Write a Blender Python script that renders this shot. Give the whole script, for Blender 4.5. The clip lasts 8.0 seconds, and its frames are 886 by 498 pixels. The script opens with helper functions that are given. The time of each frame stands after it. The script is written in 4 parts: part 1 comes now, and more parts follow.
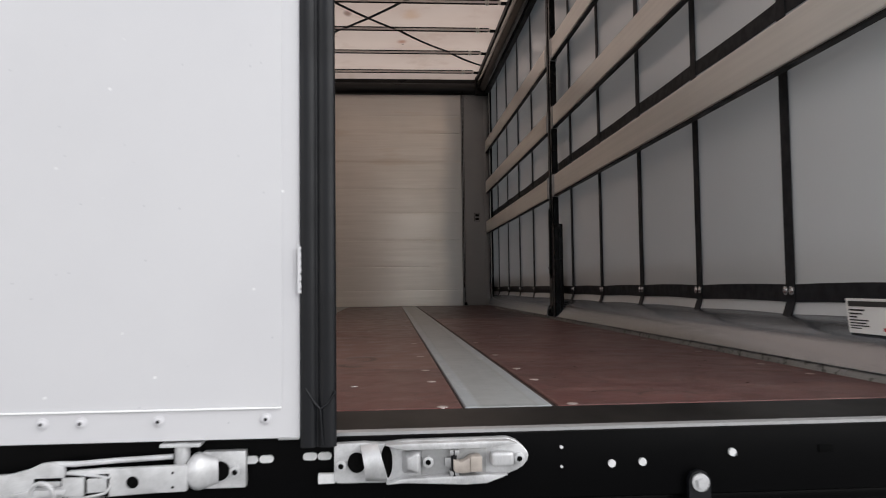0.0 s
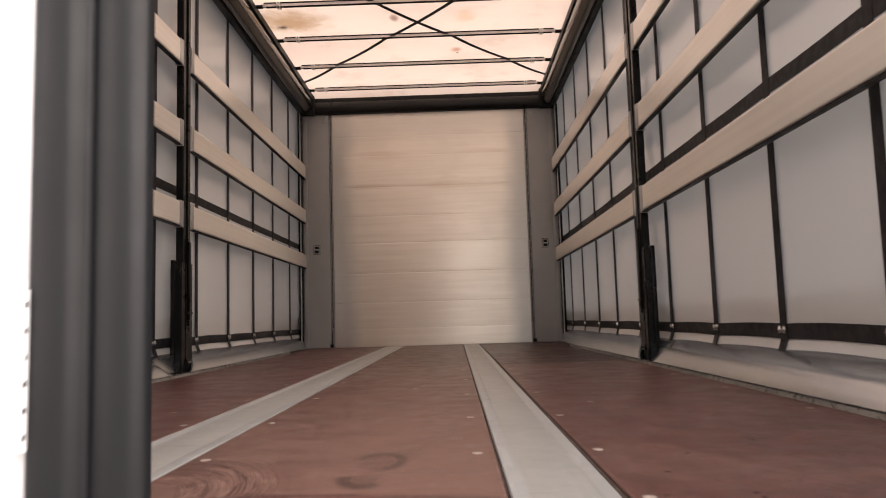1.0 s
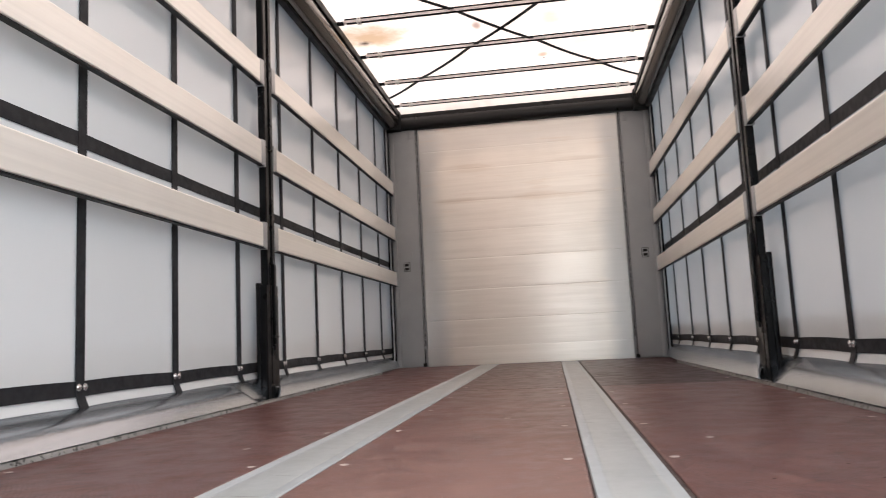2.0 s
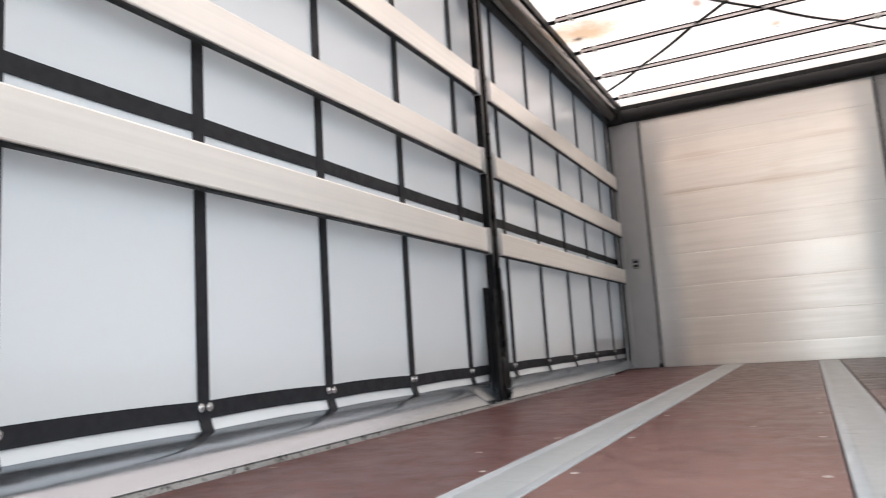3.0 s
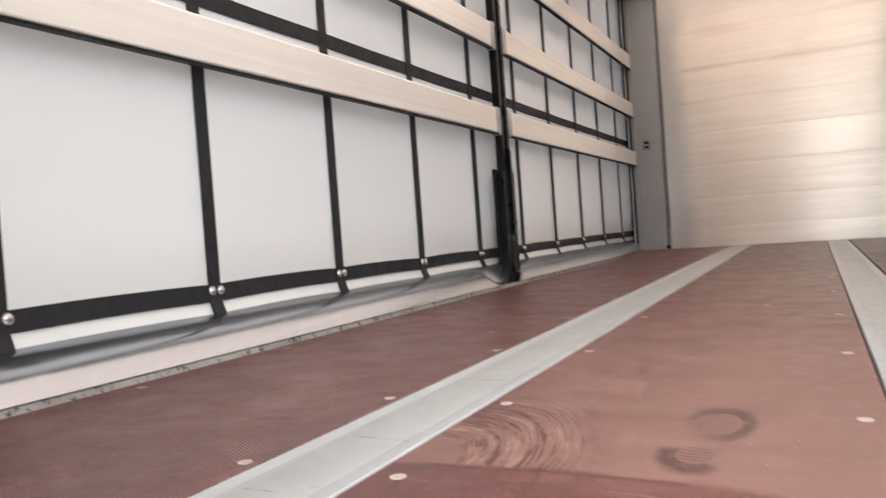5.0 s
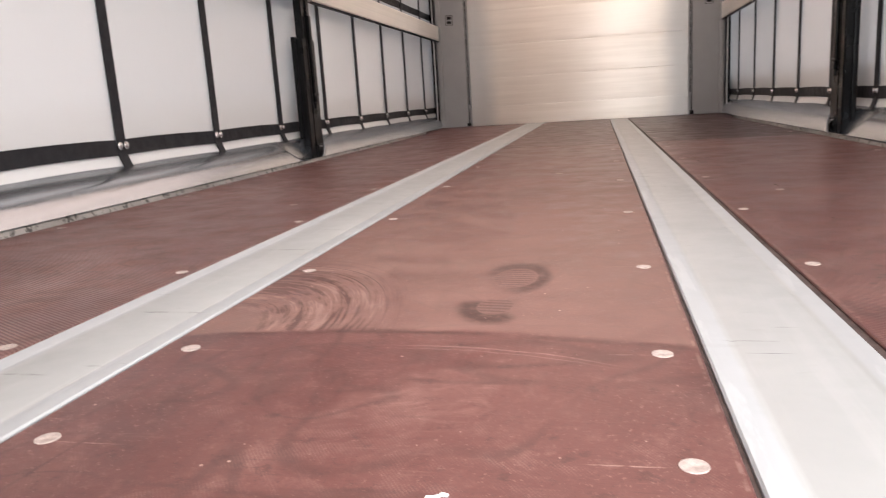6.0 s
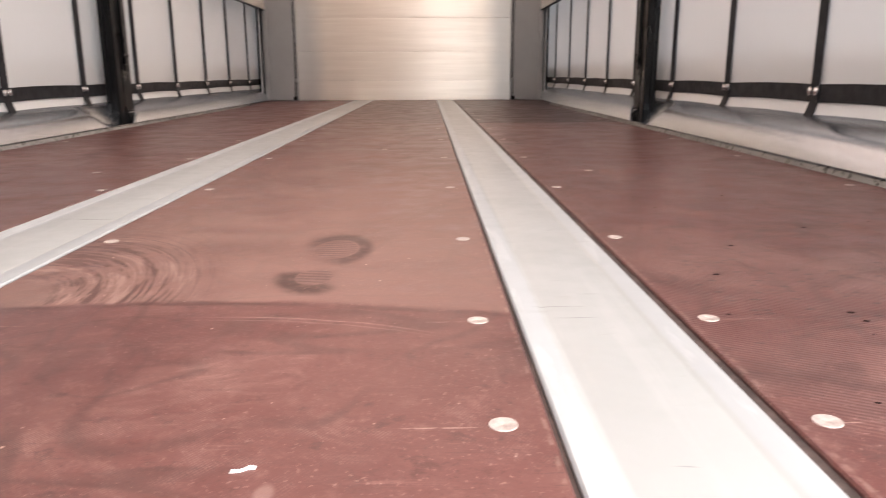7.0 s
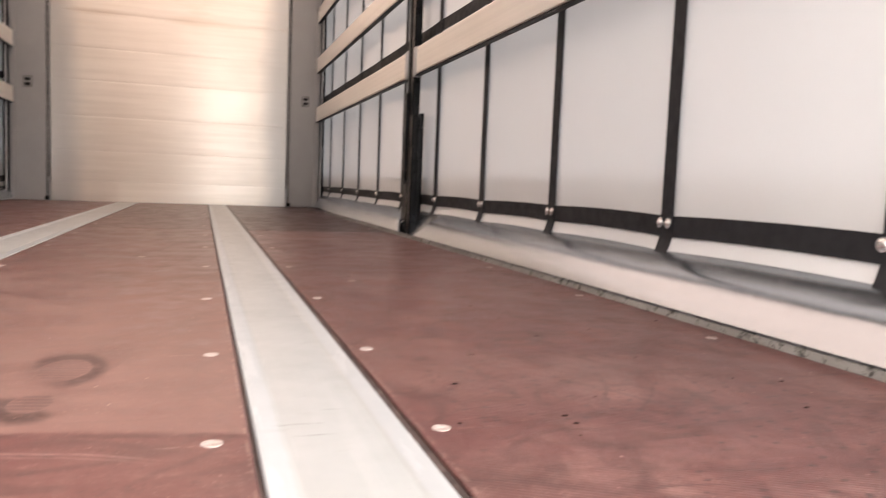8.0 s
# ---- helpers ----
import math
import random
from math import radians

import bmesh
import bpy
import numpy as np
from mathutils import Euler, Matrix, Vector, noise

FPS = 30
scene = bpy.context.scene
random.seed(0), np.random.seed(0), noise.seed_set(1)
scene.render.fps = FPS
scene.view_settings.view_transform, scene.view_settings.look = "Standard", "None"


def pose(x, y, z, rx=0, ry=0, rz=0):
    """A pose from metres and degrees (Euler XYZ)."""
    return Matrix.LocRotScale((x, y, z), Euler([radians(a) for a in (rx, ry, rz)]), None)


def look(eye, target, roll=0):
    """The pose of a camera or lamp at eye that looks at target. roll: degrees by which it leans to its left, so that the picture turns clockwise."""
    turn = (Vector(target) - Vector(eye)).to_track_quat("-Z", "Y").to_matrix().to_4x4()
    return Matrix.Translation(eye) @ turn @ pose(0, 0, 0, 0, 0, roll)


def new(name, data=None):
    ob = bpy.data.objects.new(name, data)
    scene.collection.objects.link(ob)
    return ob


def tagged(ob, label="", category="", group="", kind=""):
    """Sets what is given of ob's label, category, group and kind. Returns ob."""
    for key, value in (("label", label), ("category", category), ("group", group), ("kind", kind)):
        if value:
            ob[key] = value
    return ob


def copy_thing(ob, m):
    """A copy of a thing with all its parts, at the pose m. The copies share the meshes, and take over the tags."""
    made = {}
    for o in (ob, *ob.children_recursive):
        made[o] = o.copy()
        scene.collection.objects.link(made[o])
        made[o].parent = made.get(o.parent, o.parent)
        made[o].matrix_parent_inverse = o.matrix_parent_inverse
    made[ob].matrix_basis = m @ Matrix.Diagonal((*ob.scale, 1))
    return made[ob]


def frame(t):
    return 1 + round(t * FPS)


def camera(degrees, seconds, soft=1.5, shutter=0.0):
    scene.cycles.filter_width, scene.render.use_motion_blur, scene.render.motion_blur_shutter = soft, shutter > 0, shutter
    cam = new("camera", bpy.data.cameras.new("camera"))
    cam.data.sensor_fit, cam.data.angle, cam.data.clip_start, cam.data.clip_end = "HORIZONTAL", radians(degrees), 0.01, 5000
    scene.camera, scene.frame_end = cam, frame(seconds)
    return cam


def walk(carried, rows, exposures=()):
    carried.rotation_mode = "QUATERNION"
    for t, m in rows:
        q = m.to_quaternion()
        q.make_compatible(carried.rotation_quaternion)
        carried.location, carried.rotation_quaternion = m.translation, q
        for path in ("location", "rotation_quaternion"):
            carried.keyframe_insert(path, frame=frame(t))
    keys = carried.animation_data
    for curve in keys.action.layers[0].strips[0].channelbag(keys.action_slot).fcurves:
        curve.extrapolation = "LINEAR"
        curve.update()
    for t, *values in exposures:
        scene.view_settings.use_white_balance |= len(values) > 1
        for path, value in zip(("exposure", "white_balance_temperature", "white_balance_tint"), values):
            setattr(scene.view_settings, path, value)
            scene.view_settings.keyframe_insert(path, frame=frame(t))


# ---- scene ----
cam = camera(62.5, 8.0, 0.95, 0.3)
PATH = [
    (0, (0.161, -0.783, 0.2), (0.307, 1.209, 0.304), -0.7),
    (0.2, (0.187, -0.614, 0.192), (0.313, 1.379, 0.308), -0.9),
    (0.5, (0.215, -0.35, 0.206), (0.282, 1.644, 0.351), -1.3),
    (0.7, (0.226, -0.167, 0.227), (0.245, 1.826, 0.393), -1.4),
    (1, (0.215, -0.016, 0.244), (0.187, 1.975, 0.435), -1.7),
    (1.2, (0.212, 0.071, 0.265), (0.144, 2.059, 0.471), -2.0),
    (2.3, (0.236, 0.213, 0.274), (-0.159, 2.158, 0.521), -3.0),
    (2.5, (0.235, 0.228, 0.276), (-0.265, 2.148, 0.525), -3.2),
    (2.7, (0.239, 0.231, 0.277), (-0.432, 2.097, 0.538), -3.5),
    (3, (0.246, 0.226, 0.286), (-0.624, 2.007, 0.557), -3.7),
    (3.2, (0.241, 0.233, 0.284), (-0.761, 1.94, 0.563), -3.8),
    (3.5, (0.234, 0.23, 0.292), (-0.877, 1.869, 0.568), -3.6),
    (3.7, (0.24, 0.23, 0.288), (-0.929, 1.829, 0.562), -3.5),
    (4, (0.221, 0.234, 0.286), (-0.981, 1.812, 0.541), -3.3),
    (4.2, (0.217, 0.232, 0.289), (-0.977, 1.819, 0.518), -3.2),
    (5.3, (0.196, 0.289, 0.265), (-0.559, 2.135, 0.105), -4.5),
    (5.5, (0.192, 0.298, 0.256), (-0.465, 2.172, 0.021), -4.5),
    (5.8, (0.194, 0.309, 0.246), (-0.306, 2.214, -0.102), -4.0),
    (6, (0.191, 0.314, 0.243), (-0.233, 2.227, -0.153), -3.6),
    (6.2, (0.191, 0.32, 0.238), (-0.148, 2.24, -0.206), -2.9),
    (6.5, (0.194, 0.323, 0.232), (-0.021, 2.251, -0.255), -2.1),
    (6.8, (0.196, 0.326, 0.229), (0.115, 2.263, -0.262), -1.0),
    (7, (0.198, 0.326, 0.229), (0.239, 2.27, -0.238), -0.2),
    (7.3, (0.203, 0.327, 0.227), (0.42, 2.271, -0.186), 0.9),
    (7.5, (0.209, 0.322, 0.23), (0.546, 2.26, -0.131), 1.5),
    (7.8, (0.226, 0.312, 0.237), (0.736, 2.229, -0.018), 2.0),
    (8, (0.234, 0.304, 0.244), (0.862, 2.195, 0.072), 2.3),
]
EXPOSURES = [(0, -0.4, 6400, 11), (0.5, 0.04, 6850, 15), (1.0, 0.75, 7300, 18), (2.5, 1.52, 5700, 6), (4, 1.62, 6350, 6), (5.5, 1.69, 6500, 13), (8, 1.83, 6950, 16)]
walk(cam, [(t, look(eye, target, roll)) for t, eye, target, roll in PATH], EXPOSURES)

# ---- world, sun ----
world = bpy.data.worlds.new("overcast_sky")
scene.world = world
world.use_nodes = True
wn, wl = world.node_tree.nodes, world.node_tree.links
sky = wn.new("ShaderNodeTexSky")
sky.sky_type = "NISHITA"
sky.sun_disc = False
sky.sun_elevation, sky.sun_rotation = radians(33), radians(227)
hsv = wn.new("ShaderNodeHueSaturation")
hsv.inputs["Saturation"].default_value = 0.3
wl.new(sky.outputs[0], hsv.inputs["Color"])
wl.new(hsv.outputs[0], wn["Background"].inputs["Color"])
wn["Background"].inputs["Strength"].default_value = 0.15
sun = new("sun", bpy.data.lights.new("sun", "SUN"))
sun.data.energy, sun.data.angle, sun.data.color = 3.9, radians(75), (1.0, 0.985, 0.965)
sun.matrix_world = look((7.0, -4.5, 6.2), (0, 2, 0))


# ---- node helpers ----
class Mat:
    """A node material with short calls for the usual nodes."""

    def __init__(self, name, rough=0.5, metal=0.0):
        self.m = bpy.data.materials.new(name)
        self.m.use_nodes = True
        self.n, self.l = self.m.node_tree.nodes, self.m.node_tree.links
        self.b = self.n["Principled BSDF"]
        self.b.inputs["Roughness"].default_value, self.b.inputs["Metallic"].default_value = rough, metal
        self.co = self.n.new("ShaderNodeTexCoord").outputs["Object"]

    def put(self, socket, v):
        if hasattr(v, "links"):
            self.l.new(v, socket)
        else:
            socket.default_value = v

    def math(self, op, a, b=0.0, c=0.0):
        k = self.n.new("ShaderNodeMath")
        k.operation = op
        for i, v in enumerate((a, b, c)):
            self.put(k.inputs[i], v)
        return k.outputs[0]

    def xyz(self):
        k = self.n.new("ShaderNodeSeparateXYZ")
        self.l.new(self.co, k.inputs[0])
        return k.outputs[0], k.outputs[1], k.outputs[2]

    def scaled(self, sx, sy, sz):
        k = self.n.new("ShaderNodeMapping")
        self.l.new(self.co, k.inputs["Vector"])
        k.inputs["Scale"].default_value = (sx, sy, sz)
        return k.outputs[0]

    def noise(self, scale, detail=4.0, rough=0.55, vec=None, distort=0.0):
        k = self.n.new("ShaderNodeTexNoise")
        self.l.new(vec or self.co, k.inputs["Vector"])
        k.inputs["Scale"].default_value, k.inputs["Detail"].default_value = scale, detail
        k.inputs["Roughness"].default_value, k.inputs["Distortion"].default_value = rough, distort
        return k.outputs["Fac"]

    def step(self, v, a, b, lo=0.0, hi=1.0):
        k = self.n.new("ShaderNodeMapRange")
        k.interpolation_type = "SMOOTHSTEP"
        self.put(k.inputs["Value"], v)
        for key, x in (("From Min", a), ("From Max", b), ("To Min", lo), ("To Max", hi)):
            k.inputs[key].default_value = x
        return k.outputs[0]

    def mix(self, f, a, b):
        k = self.n.new("ShaderNodeMix")
        k.data_type = "RGBA"
        self.put(k.inputs["Factor"], f)
        self.put(k.inputs[6], a if hasattr(a, "links") else (*a, 1.0))
        self.put(k.inputs[7], b if hasattr(b, "links") else (*b, 1.0))
        return k.outputs[2]

    def bump(self, h, strength=0.2, dist=0.002, under=None):
        k = self.n.new("ShaderNodeBump")
        k.inputs["Strength"].default_value, k.inputs["Distance"].default_value = strength, dist
        self.l.new(h, k.inputs["Height"])
        if under is not None:
            self.l.new(under, k.inputs["Normal"])
        self.l.new(k.outputs[0], self.b.inputs["Normal"])
        return k.outputs[0]

    def color(self, v):
        self.put(self.b.inputs["Base Color"], v if hasattr(v, "links") else (*v, 1.0))

    def rough(self, v):
        self.put(self.b.inputs["Roughness"], v)


def plain(name, col, rough=0.5, metal=0.0, vary=0.25, scale=9.0, bump=0.05, spec=0.5):
    """Paint, rubber or metal with a faint large stain and a fine grain."""
    k = Mat(name, rough, metal)
    k.b.inputs["Specular IOR Level"].default_value = spec
    a, b = k.noise(scale), k.noise(scale * 23, 3.0)
    f = k.step(k.math("MULTIPLY_ADD", b, 0.35, a), 0.4, 0.95)
    k.color(k.mix(f, col, tuple(c * (1 - vary) for c in col)))
    k.rough(k.step(a, 0.3, 0.75, max(0.02, rough - 0.07), min(1, rough + 0.1)))
    if bump:
        k.bump(b, bump, 0.001)
    return k.m


def make_floor_mat(name, tone=1.0, worn=1.0, spec=0.4):
    """Film-faced plywood: brown film, pressed mesh, dust, wipes, a shoe print, scratches and chips."""
    k = Mat(name, 0.4)
    k.b.inputs["Specular IOR Level"].default_value = spec
    x, y, z = k.xyz()
    big, mid, fine = k.noise(1.6, 5.0), k.noise(9, 6.0, 0.65), k.noise(70, 4.0)
    streak = k.noise(7, 4.0, 0.6, k.scaled(1.2, 7, 1), 0.6)
    blot = k.noise(3.7, 6.0, 0.7, None, 1.2)
    ax = k.math("ABSOLUTE", x)
    inside = k.step(ax, 0.285, 0.27)

    def both(*f):
        v = f[0]
        for g in f[1:]:
            v = k.math("MULTIPLY", v, g)
        return v

    def near(v, at, inner, outer):
        return k.step(k.math("ABSOLUTE", k.math("SUBTRACT", v, at)), outer, inner)

    def vec(a, b):
        c = k.n.new("ShaderNodeCombineXYZ")
        k.put(c.inputs[0], a)
        k.put(c.inputs[1], b)
        return c.outputs[0]

    def oval(cx, cy, rx, ry, ragged):
        dx, dy = k.math("DIVIDE", k.math("ADD", x, -cx), rx), k.math("DIVIDE", k.math("ADD", y, -cy), ry)
        e = k.math("SQRT", k.math("ADD", k.math("MULTIPLY", dx, dx), k.math("MULTIPLY", dy, dy)))
        return dx, dy, k.math("MULTIPLY_ADD", k.math("ADD", mid, -0.5), ragged, e)

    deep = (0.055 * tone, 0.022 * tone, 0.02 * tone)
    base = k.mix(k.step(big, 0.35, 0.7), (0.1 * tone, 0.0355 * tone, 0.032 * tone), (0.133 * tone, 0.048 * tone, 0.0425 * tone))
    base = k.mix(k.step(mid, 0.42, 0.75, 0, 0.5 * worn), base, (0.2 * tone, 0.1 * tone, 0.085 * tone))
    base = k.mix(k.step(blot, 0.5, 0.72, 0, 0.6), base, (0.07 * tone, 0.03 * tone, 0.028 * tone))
    grit = k.noise(34, 5.0, 0.75)
    base = k.mix(k.step(grit, 0.52, 0.72, 0, 0.35 * worn), base, (0.25, 0.13, 0.11))
    base = k.mix(k.step(grit, 0.46, 0.32, 0, 0.6), base, deep)
    # fine scuffing drawn out across the boards
    hair = k.noise(1.0, 5.0, 0.7, k.scaled(9, 130, 1), 0.5)
    base = k.mix(both(k.step(hair, 0.58, 0.74), k.step(blot, 0.35, 0.6, 0.0, 0.25 * worn)), base, (0.33, 0.19, 0.16))
    base = k.mix(both(k.step(hair, 0.44, 0.3), k.step(mid, 0.4, 0.6, 0.0, 0.4 * worn)), base, deep)
    # the mesh of the film shows where it is rubbed, on the side boards
    lines = k.math("MULTIPLY_ADD", fine, 2.4, k.math("MULTIPLY", k.math("MULTIPLY_ADD", x, 0.55, y), 1000.0))
    mesh_line = k.step(k.math("SINE", lines), -0.2, 0.9)
    where = k.step(ax, 0.4, 0.5, 0.0, 1.0)
    rub = both(k.step(k.noise(2.6, 5.0, 0.7, None, 0.8), 0.46, 0.64), mesh_line, where)
    base = k.mix(k.math("MULTIPLY", rub, 0.36 * worn), base, (0.4, 0.25, 0.215))
    # woven face of the film rubbed pale in patches near the sill
    weave = both(k.math("SINE", k.math("MULTIPLY_ADD", fine, 4.0, k.math("MULTIPLY", x, 2100.0))), k.math("SINE", k.math("MULTIPLY_ADD", fine, 4.0, k.math("MULTIPLY", y, 1500.0))))
    patch = both(k.step(k.noise(9.0, 6.0, 0.75, None, 1.0), 0.48, 0.66), k.step(y, 1.02, 0.84))
    base = k.mix(both(k.step(weave, -0.2, 0.8), patch, 0.22 * worn), base, (0.42, 0.26, 0.225))
    base = k.mix(both(patch, 0.06 * worn), base, (0.4, 0.25, 0.215))
    sift = k.noise(190, 3.0, 0.7)
    base = k.mix(both(k.step(sift, 0.58, 0.7), k.step(blot, 0.4, 0.6, 0.15, 0.5), worn), base, (0.36, 0.22, 0.19))
    base = k.mix(both(k.step(sift, 0.42, 0.3), 0.35 * worn), base, deep)
    # broad dark scuff curves
    for n, (sx, sy, d) in enumerate(((3.1, 2.3, 1.9), (2.2, 3.4, 2.4), (4.6, 1.7, 1.5))):
        v = k.noise(1.0, 1.0, 0.4, k.scaled(sx, sy, 1.0 + n), d)
        c = near(v, 0.5 + 0.03 * n, 0.002, 0.026)
        base = k.mix(both(c, k.step(mid, 0.36, 0.6, 0.05, 0.5 * worn)), base, (0.06, 0.026, 0.024))
    # swept dust beyond a curved edge on the middle boards
    dx = k.math("ADD", x, 0.05)
    edge = k.math("SUBTRACT", y, k.math("MULTIPLY_ADD", k.math("MULTIPLY", dx, dx), -0.45, 1.052))
    edge = k.math("MULTIPLY_ADD", streak, 0.02, k.math("ADD", edge, -0.01))
    dust = both(k.step(edge, -0.003, 0.01), inside, k.step(y, 3.4, 1.1), k.step(mid, 0.2, 0.65, 0.4, 1.0))
    base = k.mix(k.math("MULTIPLY", dust, 0.5), base, (0.29, 0.175, 0.143))
    lip = both(near(edge, -0.006, 0.001, 0.008), inside, k.step(mid, 0.35, 0.6, 0.0, 0.6))
    base = k.mix(lip, base, deep)
    curve = k.math("SUBTRACT", y, k.math("MULTIPLY_ADD", k.math("MULTIPLY", x, x), -1.2, 1.004))
    curve = k.math("MULTIPLY_ADD", streak, 0.012, k.math("ADD", curve, -0.006))
    for off, wide, f in ((0.0, 0.0025, 0.5), (-0.009, 0.0016, 0.35)):
        c = both(near(curve, off, 0.0006, wide), near(x, 0.09, 0.05, 0.14), k.step(fine, 0.3, 0.6, 0.2, f))
        base = k.mix(c, base, (0.36, 0.22, 0.19))
    # pale swirls nearer the sill
    sx, sy, e = oval(0.06, 0.86, 0.1, 0.06, 0.8)
    swirl = k.noise(1.0, 4.0, 0.7, k.scaled(18, 28, 1), 1.4)
    base = k.mix(both(k.step(e, 1.2, 0.4), k.step(swirl, 0.5, 0.7, 0.0, 0.25)), base, (0.38, 0.23, 0.195))
    sx, sy, e = oval(0.104, 0.694, 0.007, 0.011, 1.6)
    base = k.mix(both(k.step(e, 1.1, 0.5), 0.22), base, (0.45, 0.32, 0.28))
    # fan of wiping marks from the strip
    px, py = k.math("ADD", x, 0.27), k.math("DIVIDE", k.math("ADD", y, -1.045), 1.55)
    r = k.math("SQRT", k.math("ADD", k.math("MULTIPLY", px, px), k.math("MULTIPLY", py, py)))
    turn = k.math("ARCTAN2", py, px)
    arc = k.noise(1.0, 3.0, 0.75, vec(k.math("MULTIPLY", r, 75.0), k.math("MULTIPLY", turn, 1.1)), 0.25)
    foot = k.math("MULTIPLY_ADD", mid, 0.014, k.math("ADD", y, -1.053))
    fan = both(k.step(r, 0.26, 0.17), k.step(r, 0.05, 0.085), k.step(foot, -0.001, 0.009), inside)
    base = k.mix(both(k.step(arc, 0.5, 0.6), fan, 0.75), base, (0.07, 0.029, 0.027))
    base = k.mix(both(k.step(arc, 0.47, 0.36), fan, 0.5), base, (0.34, 0.215, 0.18))
    for at, wide in ((0.196, 0.0016), (0.214, 0.0011)):
        thin = both(near(k.math("MULTIPLY_ADD", big, 0.01, r), at, 0.0004, wide), k.step(turn, 0.35, 0.8), inside)
        base = k.mix(k.math("MULTIPLY", thin, 0.75), base, deep)
    # a shoe print: ribbed sole and heel, each with a broken dark rim
    tx, ty, e = oval(0.076, 1.285, 0.031, 0.053, 0.35)
    rib = k.step(k.math("SINE", k.math("MULTIPLY_ADD", x, 90.0, k.math("MULTIPLY", y, 560.0))), -0.3, 0.5)
    base = k.mix(both(k.step(e, 1.0, 0.85), rib, 0.7), base, (0.075, 0.033, 0.03))
    rim = both(k.step(e, 0.92, 1.08), k.step(e, 1.8, 1.3), k.step(k.math("MULTIPLY_ADD", ty, 0.7, tx), -1.7, -0.1), k.step(fine, 0.3, 0.55, 0.5, 0.9))
    base = k.mix(rim, base, (0.062, 0.028, 0.025))
    hx, hy, e = oval(0.066, 1.146, 0.022, 0.034, 0.35)
    base = k.mix(both(k.step(e, 1.0, 0.85), rib, 0.7), base, (0.075, 0.033, 0.03))
    rim = both(k.step(e, 0.92, 1.08), k.step(e, 2.4, 1.6), k.step(k.math("MULTIPLY_ADD", hy, 0.9, hx), 0.5, -0.5), k.step(hy, 0.9, 0.3), k.step(fine, 0.3, 0.55, 0.5, 0.9))
    base = k.mix(rim, base, (0.055, 0.025, 0.022))
    # faint second print further in
    gx, gy, e = oval(0.02, 2.17, 0.07, 0.12, 0.6)
    base = k.mix(both(k.step(e, 1.2, 0.6), k.step(mid, 0.4, 0.6, 0.1, 0.45)), base, (0.07, 0.03, 0.027))
    # dark dried ring near the sill
    gx, gy, e = oval(0.665, 0.525, 0.052, 0.05, 0.3)
    base = k.mix(both(near(e, 1.0, 0.02, 0.14), k.step(gy, -0.3, 0.3), 0.75), base, (0.03, 0.012, 0.012))
    # short scratches across at the screw rows
    near_x = k.math("MINIMUM", k.math("ABSOLUTE", k.math("ADD", ax, -0.215)), k.math("ABSOLUTE", k.math("ADD", ax, -0.5)))
    near_x = k.step(k.math("MULTIPLY_ADD", mid, 0.14, near_x), 0.115, 0.075)
    for row in (0.77, 0.983, 1.341, 1.82, 2.38):
        c = near(k.math("MULTIPLY_ADD", fine, 0.004, y), row + 0.002, 0.0003, 0.0011)
        base = k.mix(both(c, near_x, k.step(fine, 0.38, 0.55, 0.0, 0.6)), base, (0.42, 0.29, 0.245))
    # small dark spatter on one side board
    vor = k.n.new("ShaderNodeTexVoronoi")
    vor.voronoi_dimensions = "2D"
    vor.inputs["Scale"].default_value, vor.inputs["Randomness"].default_value = 21.0, 1.0
    k.l.new(k.scaled(1.0, 1.9, 1.0), vor.inputs["Vector"])
    spot = both(k.step(k.math("MULTIPLY_ADD", mid, 0.22, vor.outputs["Distance"]), 0.235, 0.19), k.step(k.noise(4.3, 2.0), 0.41, 0.49), k.step(x, 0.46, 0.5))
    base = k.mix(k.math("MULTIPLY", spot, 0.7), base, (0.025, 0.014, 0.013))
    stain = both(k.step(streak, 0.54, 0.7), k.step(ax, 0.4, 0.75))
    base = k.mix(k.math("MULTIPLY", stain, 0.55), base, (0.05, 0.023, 0.021))
    # board edges frayed pale along the strips
    fray = both(k.math("MAXIMUM", near(ax, 0.2755, 0.0008, 0.0022), near(ax, 0.4465, 0.001, 0.003)), k.step(k.noise(60, 3.0), 0.45, 0.6))
    base = k.mix(k.math("MULTIPLY", fray, 0.2), base, (0.5, 0.36, 0.3))
    # pale specks and chips
    for scale, size, gate, f in ((13.0, 0.022, 0.56, 0.85), (37.0, 0.042, 0.6, 0.5)):
        vor2 = k.n.new("ShaderNodeTexVoronoi")
        vor2.voronoi_dimensions = "2D"
        vor2.inputs["Scale"].default_value = scale
        k.l.new(k.scaled(1.0, 0.8, 1.0), vor2.inputs["Vector"])
        speck = both(k.step(vor2.outputs["Distance"], size, size * 0.5), k.step(k.noise(3.3 + scale, 2.0), gate, gate + 0.05))
        base = k.mix(k.math("MULTIPLY", speck, f * worn), base, (0.5, 0.36, 0.3))
    k.color(base)
    k.rough(k.step(k.math("MULTIPLY_ADD", dust, 0.25, mid), 0.3, 0.9, 0.32, 0.54))
    wa = k.math("SINE", lines)
    mesh = both(wa, k.step(ax, 0.4, 0.5, 0.1, 1.0), k.step(k.noise(2.4, 3.0), 0.35, 0.7, 0.0, 1.0))
    n = k.bump(mesh, 0.35, 0.0006)
    n = k.bump(grit, 0.12, 0.002, n)
    k.bump(mid, 0.15, 0.003, n)
    return k.m


